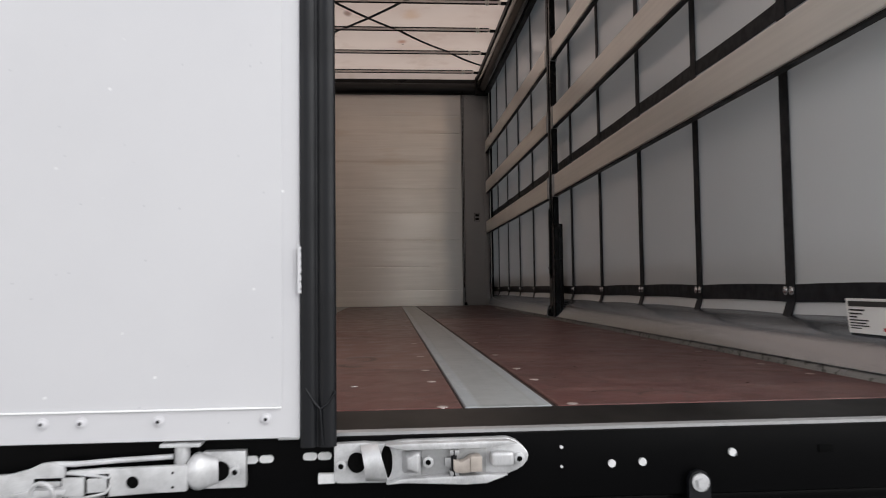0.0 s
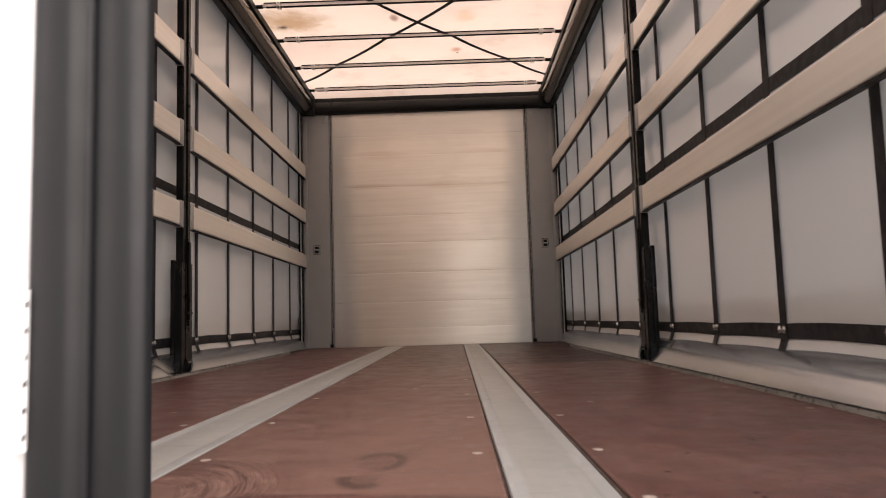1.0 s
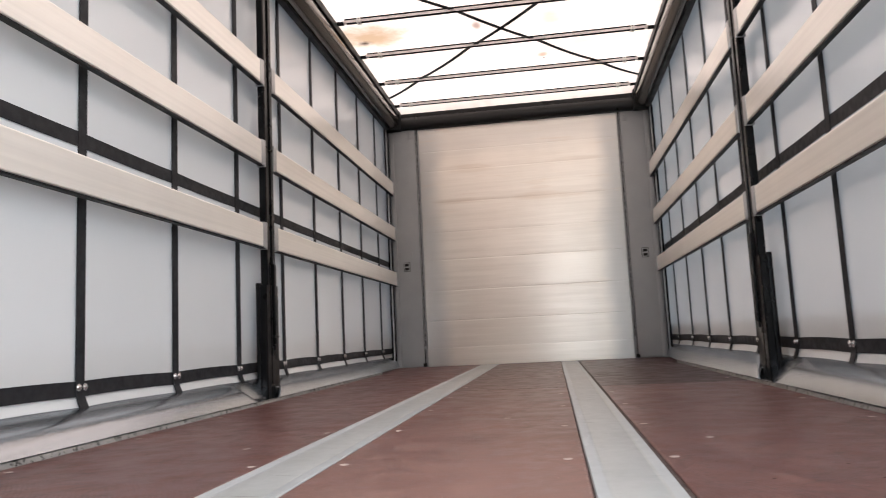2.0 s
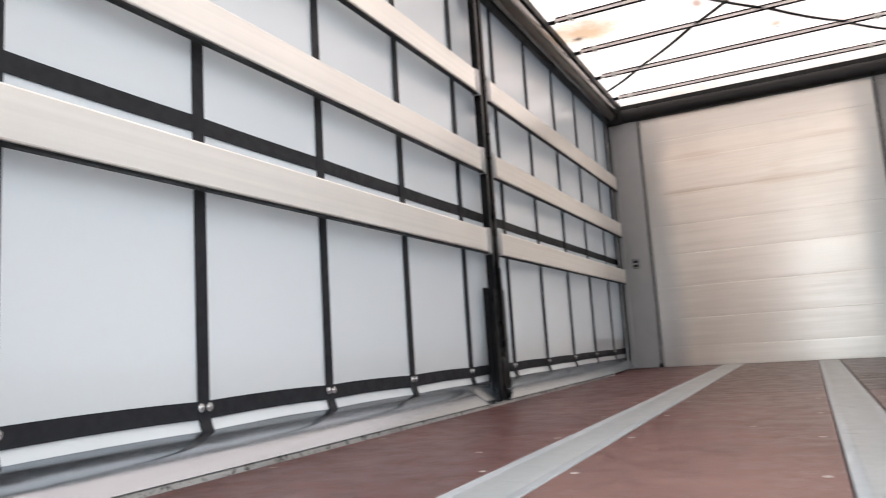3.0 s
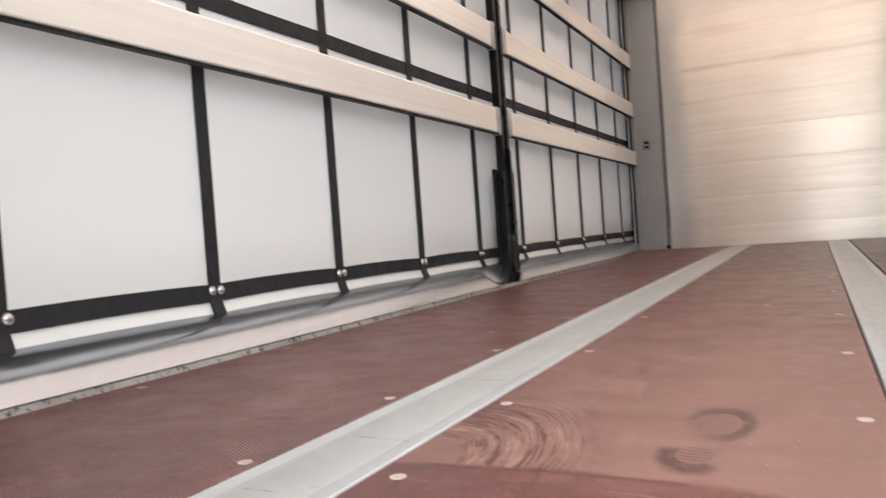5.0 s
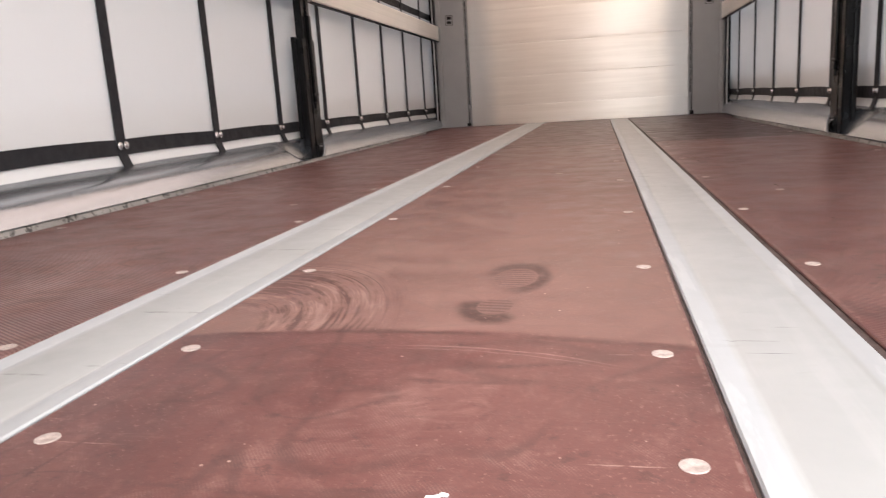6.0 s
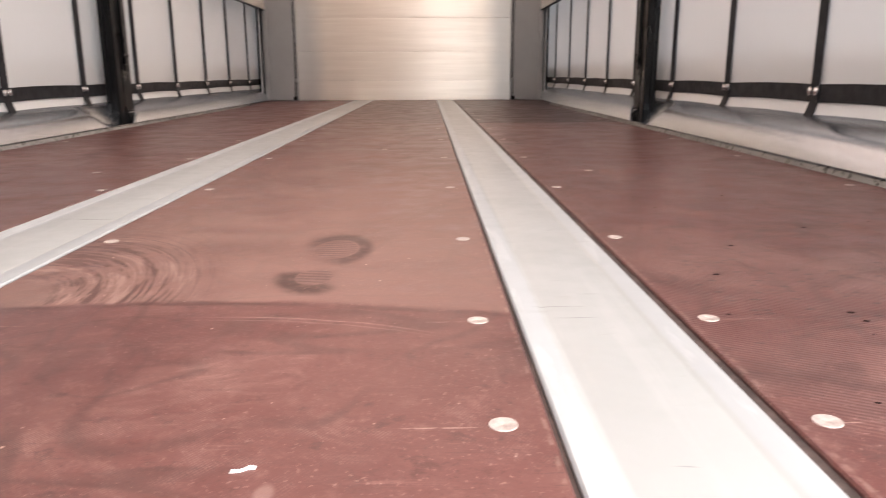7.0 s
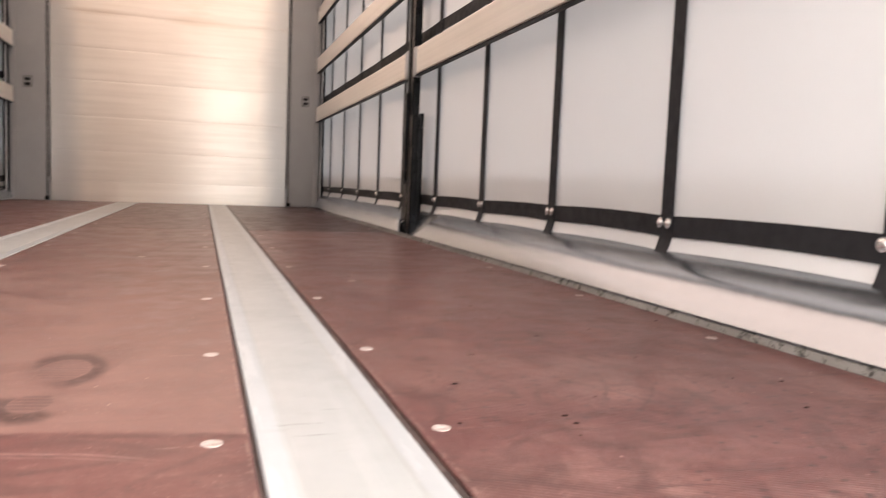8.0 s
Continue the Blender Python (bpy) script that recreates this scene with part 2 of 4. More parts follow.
def make_tarp_roof():
    """Thin white roof sheet: daylight comes through it."""
    k = Mat("translucent_white_roof_tarpaulin", 0.6)
    x, y, z = k.xyz()
    a, b = k.noise(1.3, 4.0), k.noise(8, 5.0, 0.6)
    col = k.mix(k.step(a, 0.4, 0.7), (0.68, 0.545, 0.46), (0.635, 0.49, 0.41))

    def blot(bx, by, rx, ry, tint, f, c):
        dx, dy = k.math("DIVIDE", k.math("ADD", x, -bx), rx), k.math("DIVIDE", k.math("ADD", y, -by), ry)
        d = k.math("SQRT", k.math("ADD", k.math("MULTIPLY", dx, dx), k.math("MULTIPLY", dy, dy)))
        d = k.math("MULTIPLY_ADD", b, 0.9, d)
        return k.mix(k.math("MULTIPLY", k.step(d, 1.4, 0.6), f), c, tint)

    col = k.mix(k.math("MULTIPLY", k.step(k.noise(3.1, 5.0, 0.65), 0.52, 0.72), 0.45), col, (0.52, 0.37, 0.29))
    col = blot(-0.95, 5.2, 0.42, 0.31, (0.34, 0.2, 0.1), 0.85, col)
    col = blot(-1.02, 5.3, 0.08, 0.07, (0.05, 0.03, 0.02), 0.95, col)
    col = blot(-0.17, 5.19, 0.05, 0.1, (0.2, 0.1, 0.07), 0.75, col)
    col = blot(0.29, 5.87, 0.07, 0.09, (0.4, 0.17, 0.1), 0.75, col)
    col = blot(0.3, 5.95, 0.02, 0.03, (0.06, 0.04, 0.03), 0.9, col)
    col = blot(0.35, 5.2, 0.12, 0.16, (0.6, 0.4, 0.27), 0.7, col)
    col = blot(0.75, 6.2, 0.06, 0.2, (0.75, 0.55, 0.4), 0.4, col)
    k.color(col)
    t = k.n.new("ShaderNodeBsdfTranslucent")
    k.l.new(col, t.inputs["Color"])
    mixer = k.n.new("ShaderNodeMixShader")
    mixer.inputs[0].default_value = 0.74
    k.l.new(k.b.outputs[0], mixer.inputs[1])
    k.l.new(t.outputs[0], mixer.inputs[2])
    k.l.new(mixer.outputs[0], k.n["Material Output"].inputs["Surface"])
    return k.m


def make_sleeve():
    """Pale sleeve welded to the roof sheet round each bow; some light comes through."""
    k = Mat("pale_roof_bow_sleeve", 0.5)
    col = k.mix(k.step(k.noise(12, 4.0), 0.35, 0.7), (0.93, 0.88, 0.86), (0.86, 0.81, 0.79))
    k.color(col)
    t = k.n.new("ShaderNodeBsdfTranslucent")
    k.l.new(col, t.inputs["Color"])
    mixer = k.n.new("ShaderNodeMixShader")
    mixer.inputs[0].default_value = 0.6
    k.l.new(k.b.outputs[0], mixer.inputs[1])
    k.l.new(t.outputs[0], mixer.inputs[2])
    k.l.new(mixer.outputs[0], k.n["Material Output"].inputs["Surface"])
    return k.m


def make_alu(name, col, rough, along="y", vary=0.18, metal=0.6):
    """Brushed aluminium with its grain along one axis."""
    k = Mat(name, rough, metal)
    s = (60, 0.7, 60) if along == "y" else (0.7, 60, 60)
    g = k.noise(1.0, 3.0, 0.5, k.scaled(*s))
    a = k.noise(3.0, 4.0)
    k.color(k.mix(k.step(k.math("MULTIPLY_ADD", a, 0.6, g), 0.5, 1.1), col, tuple(c * (1 - vary) for c in col)))
    k.rough(rough)
    return k.m


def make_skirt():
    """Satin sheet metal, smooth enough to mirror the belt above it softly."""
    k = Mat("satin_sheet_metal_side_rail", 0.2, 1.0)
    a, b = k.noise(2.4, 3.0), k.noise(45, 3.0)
    # base tinted blue to offset the warm roof light it mirrors
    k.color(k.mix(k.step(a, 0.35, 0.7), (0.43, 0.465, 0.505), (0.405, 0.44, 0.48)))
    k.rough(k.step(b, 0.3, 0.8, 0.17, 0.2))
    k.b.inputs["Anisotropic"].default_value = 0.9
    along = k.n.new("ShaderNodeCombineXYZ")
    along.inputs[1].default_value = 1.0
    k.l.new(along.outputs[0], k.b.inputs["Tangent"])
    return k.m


def make_curtain():
    k = Mat("grey_pvc_curtain_cloth", 0.42)
    x, y, z = k.xyz()
    a, b = k.noise(1.1, 4.0), k.noise(14, 5.0, 0.6)
    weave = k.math("ADD", k.math("SINE", k.math("MULTIPLY", y, 2600.0)), k.math("SINE", k.math("MULTIPLY", z, 2600.0)))
    f = k.step(k.math("MULTIPLY_ADD", b, 0.3, a), 0.45, 0.9)
    k.color(k.mix(f, (0.695, 0.712, 0.712), (0.685, 0.7, 0.7)))
    k.rough(0.13)
    k.b.inputs["Specular IOR Level"].default_value = 0.6
    n = k.bump(weave, 0.04, 0.0004)
    k.bump(k.noise(1.6, 1.0), 0.1, 0.02, n)
    # a little daylight comes through the cloth
    t = k.n.new("ShaderNodeBsdfTranslucent")
    t.inputs["Color"].default_value = (0.72, 0.78, 0.84, 1.0)
    mixer = k.n.new("ShaderNodeMixShader")
    mixer.inputs[0].default_value = 0.05
    k.l.new(k.b.outputs[0], mixer.inputs[1])
    k.l.new(t.outputs[0], mixer.inputs[2])
    k.l.new(mixer.outputs[0], k.n["Material Output"].inputs["Surface"])
    return k.m


def make_bulk_planks():
    """Mill aluminium, bright in the middle, greyer at the sides and top, with rubbing streaks along the joints."""
    k = Mat("scuffed_mill_aluminium_planks", 0.3, 0.85)
    k.b.inputs["Anisotropic"].default_value = 0.8
    tangent = k.n.new("ShaderNodeTangent")
    tangent.direction_type, tangent.axis = "RADIAL", "Z"
    k.b.inputs["Anisotropic Rotation"].default_value = 0.25
    k.l.new(tangent.outputs[0], k.b.inputs["Tangent"])
    x, y, z = k.xyz()
    g = k.noise(1.0, 5.0, 0.62, k.scaled(1.1, 20, 26))
    a = k.noise(1.4, 3.0)
    long = k.noise(1.0, 4.0, 0.6, k.scaled(1.3, 9, 16), 0.3)
    f = k.step(k.math("MULTIPLY_ADD", a, 0.7, g), 0.62, 1.15)
    col = k.mix(f, (0.86, 0.8, 0.72), (0.77, 0.71, 0.63))
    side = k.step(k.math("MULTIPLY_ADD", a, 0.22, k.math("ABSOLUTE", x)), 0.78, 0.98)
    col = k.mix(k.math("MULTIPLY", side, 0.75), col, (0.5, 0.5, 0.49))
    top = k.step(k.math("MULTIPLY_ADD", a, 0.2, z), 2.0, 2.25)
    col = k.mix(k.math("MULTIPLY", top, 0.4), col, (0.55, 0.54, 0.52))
    wob = k.math("MULTIPLY_ADD", long, 0.05, k.math("ADD", z, -0.025))
    for seam, amount in ((0.172, 0.35), (0.422, 0.5), (0.705, 0.6), (0.996, 0.5), (1.259, 0.55), (1.545, 0.85), (1.856, 0.6)):
        d = k.math("ADD", wob, -seam)
        band = k.math("MULTIPLY", k.step(d, -0.012, 0.006), k.step(d, 0.05, 0.004))
        band = k.math("MULTIPLY", band, k.step(long, 0.38, 0.62))
        col = k.mix(k.math("MULTIPLY", band, k.math("MULTIPLY", amount * 0.6, k.step(k.math("ABSOLUTE", x), 0.88, 0.7))), col, (0.6, 0.53, 0.45))
    for bx, bz, rx, rz, f in ((-0.55, 1.55, 0.3, 0.03, 0.5), (0.17, 1.545, 0.26, 0.045, 0.6), (-0.45, 1.84, 0.25, 0.03, 0.4), (0.55, 1.87, 0.3, 0.03, 0.35), (0.2, 1.62, 0.12, 0.02, 0.35)):
        dx, dz = k.math("DIVIDE", k.math("ADD", x, -bx), rx), k.math("DIVIDE", k.math("ADD", wob, -bz), rz)
        d = k.math("SQRT", k.math("ADD", k.math("MULTIPLY", dx, dx), k.math("MULTIPLY", dz, dz)))
        col = k.mix(k.math("MULTIPLY", k.step(k.math("MULTIPLY_ADD", long, 0.7, d), 1.5, 0.7), f * 0.6), col, (0.62, 0.5, 0.38))
    rust = k.math("MULTIPLY", k.step(k.noise(1.0, 4.0, 0.6, k.scaled(1.6, 9, 14)), 0.55, 0.72), k.step(z, 1.0, 1.6))
    col = k.mix(k.math("MULTIPLY", rust, 0.25), col, (0.66, 0.52, 0.38))
    k.color(col)
    k.rough(k.step(g, 0.3, 0.75, 0.31, 0.38))
    return k.m


def make_galv():
    k = Mat("worn_zinc_floor_strip", 0.5, 0.15)
    k.b.inputs["Specular IOR Level"].default_value = 0.45
    x, y, z = k.xyz()
    g, a, b = k.noise(1.0, 5.0, 0.6, k.scaled(34, 1.5, 1)), k.noise(2.6, 5.0, 0.6), k.noise(22, 5.0, 0.6)
    col = k.mix(k.step(a, 0.35, 0.7), (0.4, 0.415, 0.412), (0.36, 0.375, 0.37))
    col = k.mix(k.step(g, 0.52, 0.72, 0, 0.2), col, (0.5, 0.5, 0.5))
    dark = k.step(k.noise(1.0, 4.0, 0.6, k.scaled(9, 26, 1), 0.8), 0.64, 0.72)
    col = k.mix(k.math("MULTIPLY", dark, 0.3), col, (0.32, 0.32, 0.31))
    gouge = k.noise(1.0, 3.0, 0.6, k.scaled(7, 70, 1), 0.4)
    col = k.mix(k.math("MULTIPLY", k.step(gouge, 0.66, 0.72), k.step(b, 0.4, 0.55, 0.1, 0.7)), col, (0.12, 0.12, 0.115))
    bright = k.math("MULTIPLY", k.step(k.noise(1.0, 4.0, 0.65, k.scaled(40, 5, 1), 0.5), 0.54, 0.64), k.step(k.math("ABSOLUTE", k.math("ADD", k.math("ABSOLUTE", x), -0.358)), 0.035, 0.06))
    col = k.mix(k.math("MULTIPLY", bright, 0.25), col, (0.7, 0.7, 0.69))
    flange = k.step(k.math("ABSOLUTE", k.math("ADD", k.math("MULTIPLY_ADD", b, 0.006, k.math("ABSOLUTE", x)), -0.3605)), 0.048, 0.053)
    col = k.mix(k.math("MULTIPLY", flange, 0.35), col, (0.46, 0.5, 0.54))
    k.color(col)
    k.rough(k.step(b, 0.3, 0.8, 0.42, 0.55))
    k.bump(g, 0.06, 0.001)
    return k.m


def make_edge():
    k = Mat("dirty_floor_edge_profile", 0.75, 0.1)
    a, b = k.noise(38, 6.0, 0.75), k.noise(5, 4.0)
    col = k.mix(k.step(b, 0.35, 0.7), (0.33, 0.32, 0.3), (0.24, 0.23, 0.215))
    col = k.mix(k.step(a, 0.52, 0.62), col, (0.05, 0.045, 0.04))
    k.color(col)
    k.bump(a, 0.5, 0.004)
    return k.m


def make_door():
    """White lacquer with faint smears and a few specks of grit."""
    k = Mat("white_lacquered_door_skin", 0.38)
    x, y, z = k.xyz()
    c = k.n.new("ShaderNodeCombineXYZ")
    k.put(c.inputs[0], x)
    k.put(c.inputs[1], z)
    a = k.noise(3.0, 4.0)
    col = k.mix(k.step(a, 0.35, 0.7), (0.67, 0.665, 0.68), (0.645, 0.64, 0.657))
    for scale, size, tint in ((9.0, 0.028, (0.95, 0.95, 0.95)), (14.0, 0.03, (0.5, 0.5, 0.52))):
        v = k.n.new("ShaderNodeTexVoronoi")
        v.voronoi_dimensions = "2D"
        v.inputs["Scale"].default_value = scale
        k.l.new(c.outputs[0], v.inputs["Vector"])
        spot = k.math("MULTIPLY", k.step(v.outputs["Distance"], size, size * 0.4), k.step(k.noise(5.0 + scale, 2.0), 0.52, 0.58))
        col = k.mix(k.math("MULTIPLY", spot, 0.7), col, tint)
    k.color(col)
    k.bump(k.noise(60, 3.0), 0.03, 0.001)
    return k.m


def make_bounce_ground():
    k = Mat("pale_bounce_ground", 0.9)
    a, b = k.noise(0.4, 4.0), k.noise(90, 4.0)
    k.color(k.mix(k.step(k.math("MULTIPLY_ADD", b, 0.5, a), 0.5, 1.0), (0.34, 0.34, 0.335), (0.42, 0.42, 0.41)))
    k.bump(b, 0.4, 0.006)
    return k.m


M_FLOOR = make_floor_mat("brown_film_faced_plywood")
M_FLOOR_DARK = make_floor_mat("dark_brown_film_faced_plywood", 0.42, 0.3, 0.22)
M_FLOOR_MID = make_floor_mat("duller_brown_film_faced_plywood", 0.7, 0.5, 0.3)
M_ROOF, M_CURTAIN, M_SKIRT = make_tarp_roof(), make_curtain(), make_skirt()
M_SLEEVE = make_sleeve()
M_PLANK, M_GALV, M_EDGE, M_BOUNCE_GROUND = make_bulk_planks(), make_galv(), make_edge(), make_bounce_ground()
M_BOARD = make_alu("brushed_aluminium_side_board", (0.94, 0.905, 0.84), 0.3, vary=0.09, metal=0.35)
M_CAP = plain("grey_cast_end_cap", (0.5, 0.5, 0.5), 0.4, 0.6)
M_BLACK = plain("black_gloss_enamel", (0.004, 0.004, 0.0045), 0.32, 0.0, 0.3, 12, 0.0, 0.18)
M_BEAM = plain("black_painted_steel_beam", (0.0022, 0.0022, 0.0025), 0.34, 0.0, 0.4, 7, 0.03, 0.06)
M_SILL = plain("worn_dark_sill_plate", (0.012, 0.0108, 0.01), 0.4, 0.0, 1.2, 3.5, 0.1, 0.25)
M_WEB = plain("charcoal_woven_strap", (0.019, 0.02, 0.023), 0.6, 0.0, 0.2, 30, 0.2, 0.3)
M_RIVET = plain("bright_zinc_rivet", (0.8, 0.8, 0.8), 0.2, 0.9, 0.1)
M_SCREW = plain("worn_zinc_screw_head", (0.58, 0.49, 0.45), 0.5, 0.2, 0.35, 150, 0.3)
M_WHITE = make_door()
M_LIP = plain("white_door_edge_highlight", (0.97, 0.97, 0.97), 0.3, 0.0, 0.02, 3)
M_RUBBER = plain("dark_grey_rubber_seal", (0.008, 0.0085, 0.0105), 0.42, 0.0, 0.35, 14, 0.1, 0.3)
M_GREYPAINT = plain("light_grey_painted_steel", (0.33, 0.335, 0.335), 0.45, 0.0, 0.1, 4)
M_HEADER = plain("dark_grey_header_beam", (0.012, 0.012, 0.012), 0.34, 0.1, 0.3, 5, 0.05, 0.35)
M_RAIL = make_alu("dull_grey_roof_rail", (0.13, 0.12, 0.11), 0.22, metal=0.9)
M_BOW = plain("pale_aluminium_roof_bow", (0.88, 0.86, 0.83), 0.4, 0.1)
M_DARK = plain("blackened_steel", (0.009, 0.009, 0.0095), 0.5, 0.0, 0.3, 9, 0.05, 0.2)
M_SEAM = plain("black_piping", (0.006, 0.006, 0.007), 0.6, 0.0, 0.2, 9, 0.0, 0.15)
M_ZINC = plain("grey_zinc_plated_lock", (0.74, 0.74, 0.745), 0.36, 0.35, 0.4, 26, 0.15)
M_CRUMB = plain("dark_dried_dirt", (0.02, 0.012, 0.011), 0.9, 0.0, 0.4, 60, 0.2, 0.1)
M_BEIGE = plain("beige_worn_catch", (0.5, 0.44, 0.39), 0.55, 0.1, 0.3, 30, 0.1)
M_PLAIN_WHITE = plain("plain_white", (0.8, 0.8, 0.8), 0.5)
M_PAPER = plain("white_paper_label", (0.8, 0.8, 0.78), 0.6, 0, 0.05)
M_INK = plain("black_print", (0.02, 0.02, 0.02), 0.6)
M_RED = plain("red_print", (0.5, 0.02, 0.03), 0.6)
M_JOINT = plain("dark_joint_filler", (0.09, 0.06, 0.052), 0.8, 0.0, 0.6, 40)
M_GAP = plain("dark_hole_inside", (0.003, 0.003, 0.003), 0.8, 0.0, 0.2, 9, 0.0, 0.05)


# ---- mesh helpers ----
def bm_box(x0, x1, y0, y1, z0, z1, bev=0.0, seg=2):
    bm = bmesh.new()
    m = Matrix.Translation(((x0 + x1) / 2, (y0 + y1) / 2, (z0 + z1) / 2)) @ Matrix.Diagonal((abs(x1 - x0), abs(y1 - y0), abs(z1 - z0), 1))
    bmesh.ops.create_cube(bm, size=1.0, matrix=m)
    if bev:
        bmesh.ops.bevel(bm, geom=bm.edges[:], offset=bev, segments=seg, profile=0.6, affect="EDGES")
    return bm


def bm_cyl(p, axis, r, depth, seg=24, r2=None, bev=0.0):
    """A cylinder or cone round p along x, y or z."""
    bm = bmesh.new()
    turn = {"x": pose(0, 0, 0, 0, 90, 0), "y": pose(0, 0, 0, 90, 0, 0), "z": Matrix()}[axis]
    bmesh.ops.create_cone(bm, cap_ends=True, segments=seg, radius1=r, radius2=r if r2 is None else r2, depth=depth, matrix=Matrix.Translation(p) @ turn)
    if bev:
        rims = [e for e in bm.edges if any(len(f.verts) > 4 for f in e.link_faces)]
        bmesh.ops.bevel(bm, geom=rims, offset=bev, segments=2, profile=0.5, affect="EDGES")
    return bm


def bm_dome(p, axis, r, flat=0.6, sign=1):
    bm = bmesh.new()
    turn = {"x": pose(0, 0, 0, 0, 90 * sign, 0), "y": pose(0, 0, 0, -90 * sign, 0, 0), "z": Matrix()}[axis]
    bmesh.ops.create_uvsphere(bm, u_segments=16, v_segments=8, radius=r, matrix=Matrix.Translation(p) @ turn @ Matrix.Diagonal((1, 1, flat, 1)))
    return bm


def bm_prism(profile, axis, a, b, bev=0.0):
    """A closed outline drawn along one axis. Outline points: (x, z) along y, (y, z) along x, (x, y) along z."""
    bm = bmesh.new()
    at = {"y": lambda p, s: (p[0], s, p[1]), "x": lambda p, s: (s, p[0], p[1]), "z": lambda p, s: (p[0], p[1], s)}[axis]
    lo, hi = [bm.verts.new(at(p, a)) for p in profile], [bm.verts.new(at(p, b)) for p in profile]
    n = len(profile)
    for i in range(n):
        bm.faces.new((lo[i], lo[(i + 1) % n], hi[(i + 1) % n], hi[i]))
    bm.faces.new(lo)
    bm.faces.new(hi[::-1])
    bmesh.ops.recalc_face_normals(bm, faces=bm.faces[:])
    if bev:
        bmesh.ops.bevel(bm, geom=bm.edges[:], offset=bev, segments=2, profile=0.6, affect="EDGES")
    return bm


def bm_sheet(rows):
    """A sheet through a grid of points."""
    bm = bmesh.new()
    grid = [[bm.verts.new(p) for p in row] for row in rows]
    for ra, rb in zip(grid, grid[1:]):
        for i in range(len(ra) - 1):
            bm.faces.new((ra[i], ra[i + 1], rb[i + 1], rb[i]))
    return bm


def thicken(bm, d):
    """Gives an open sheet a thickness."""
    bmesh.ops.recalc_face_normals(bm, faces=bm.faces[:])
    bmesh.ops.solidify(bm, geom=bm.faces[:], thickness=d)
    return bm


def join(*bms):
    first = bms[0]
    for other in bms[1:]:
        me = bpy.data.meshes.new("joined")
        other.to_mesh(me)
        first.from_mesh(me)
        other.free()
        bpy.data.meshes.remove(me)
    return first


def mesh_of(bm, name, material, smooth=35):
    me = bpy.data.meshes.new(name)
    bm.to_mesh(me)
    bm.free()
    me.materials.append(material)
    if smooth:
        me.shade_smooth()
        me.set_sharp_from_angle(angle=radians(smooth))
    return me


def part(name, bm, material, parent=None, label="", smooth=35):
    """One mesh object, drawn in world places, under a thing or a part."""
    ob = new(name, mesh_of(bm, name, material, smooth))
    if parent is not None:
        ob.parent = parent
        ob.matrix_parent_inverse = Matrix.Translation(-world_at(parent))
    return tagged(ob, label)


def world_at(ob):
    p = Vector(ob.location)
    while ob.parent is not None:
        p = p + ob.matrix_parent_inverse.translation
        ob = ob.parent
        p = p + ob.location
    return p


def piece(name, me, parent, at):
    """An object on a shared mesh, at a place, under its thing."""
    ob = new(name, me)
    ob.parent = parent
    ob.matrix_parent_inverse = Matrix.Translation(-world_at(parent))
    ob.location = at
    return ob


def thing(name, base, label, category, group="", kind=""):
    ob = new(name)
    ob.empty_display_size = 0.1
    ob.location = base
    return tagged(ob, label, category, group, kind)


def tube(points, r, seg=10, closed=False):
    """A round bar through points."""
    bm = bmesh.new()
    rings = []
    pts = [Vector(p) for p in points]
    for i, p in enumerate(pts):
        d = (pts[min(i + 1, len(pts) - 1)] - pts[max(i - 1, 0)]).normalized()
        q = d.to_track_quat("Z", "Y").to_matrix()
        rings.append([bm.verts.new(p + q @ Vector((r * math.cos(a), r * math.sin(a), 0))) for a in [2 * math.pi * j / seg for j in range(seg)]])
    for ra, rb in zip(rings, rings[1:]):
        for j in range(seg):
            bm.faces.new((ra[j], ra[(j + 1) % seg], rb[(j + 1) % seg], rb[j]))
    bm.faces.new(rings[0][::-1])
    bm.faces.new(rings[-1])
    bmesh.ops.recalc_face_normals(bm, faces=bm.faces[:])
    return bm


# ---- plan ----
FRONT = 7.0            # inner face of the front wall
BACK = 0.335           # rear edge of the sill
FLOOR_END = 0.435      # where the floor boards stop at the sill
STRAPS = [0.57 + 0.599 * i for i in range(11)]
SIDES = ((-1, "left"), (1, "right"))

# ---- outside ground ----
# assumed surface, set pale so that it bounces daylight in at the rear
bm = bm_box(-60, 60, -60, 60, -1.25, -1.2)
tagged(part("ground", bm, M_BOUNCE_GROUND), "assumed yard under the truck, pale to bounce light inside", "ground", kind="structure")

# ---- front wall ----
wall = thing("wall_front", (0, FRONT, 0), "front wall of pale aluminium planks with grey corner panels", "wall", kind="structure")
part("backing", bm_box(-1.33, 1.33, FRONT + 0.035, FRONT + 0.09, -0.1, 2.52), M_GREYPAINT, wall)
seams = [0.0, 0.172, 0.422, 0.705, 0.996, 1.259, 1.545, 1.856, 2.049, 2.3]
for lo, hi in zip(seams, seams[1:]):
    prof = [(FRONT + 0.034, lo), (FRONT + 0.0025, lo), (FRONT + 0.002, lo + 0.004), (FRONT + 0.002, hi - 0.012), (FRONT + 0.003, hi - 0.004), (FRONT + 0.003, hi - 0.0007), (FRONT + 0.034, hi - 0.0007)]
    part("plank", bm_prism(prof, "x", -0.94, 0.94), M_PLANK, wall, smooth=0)
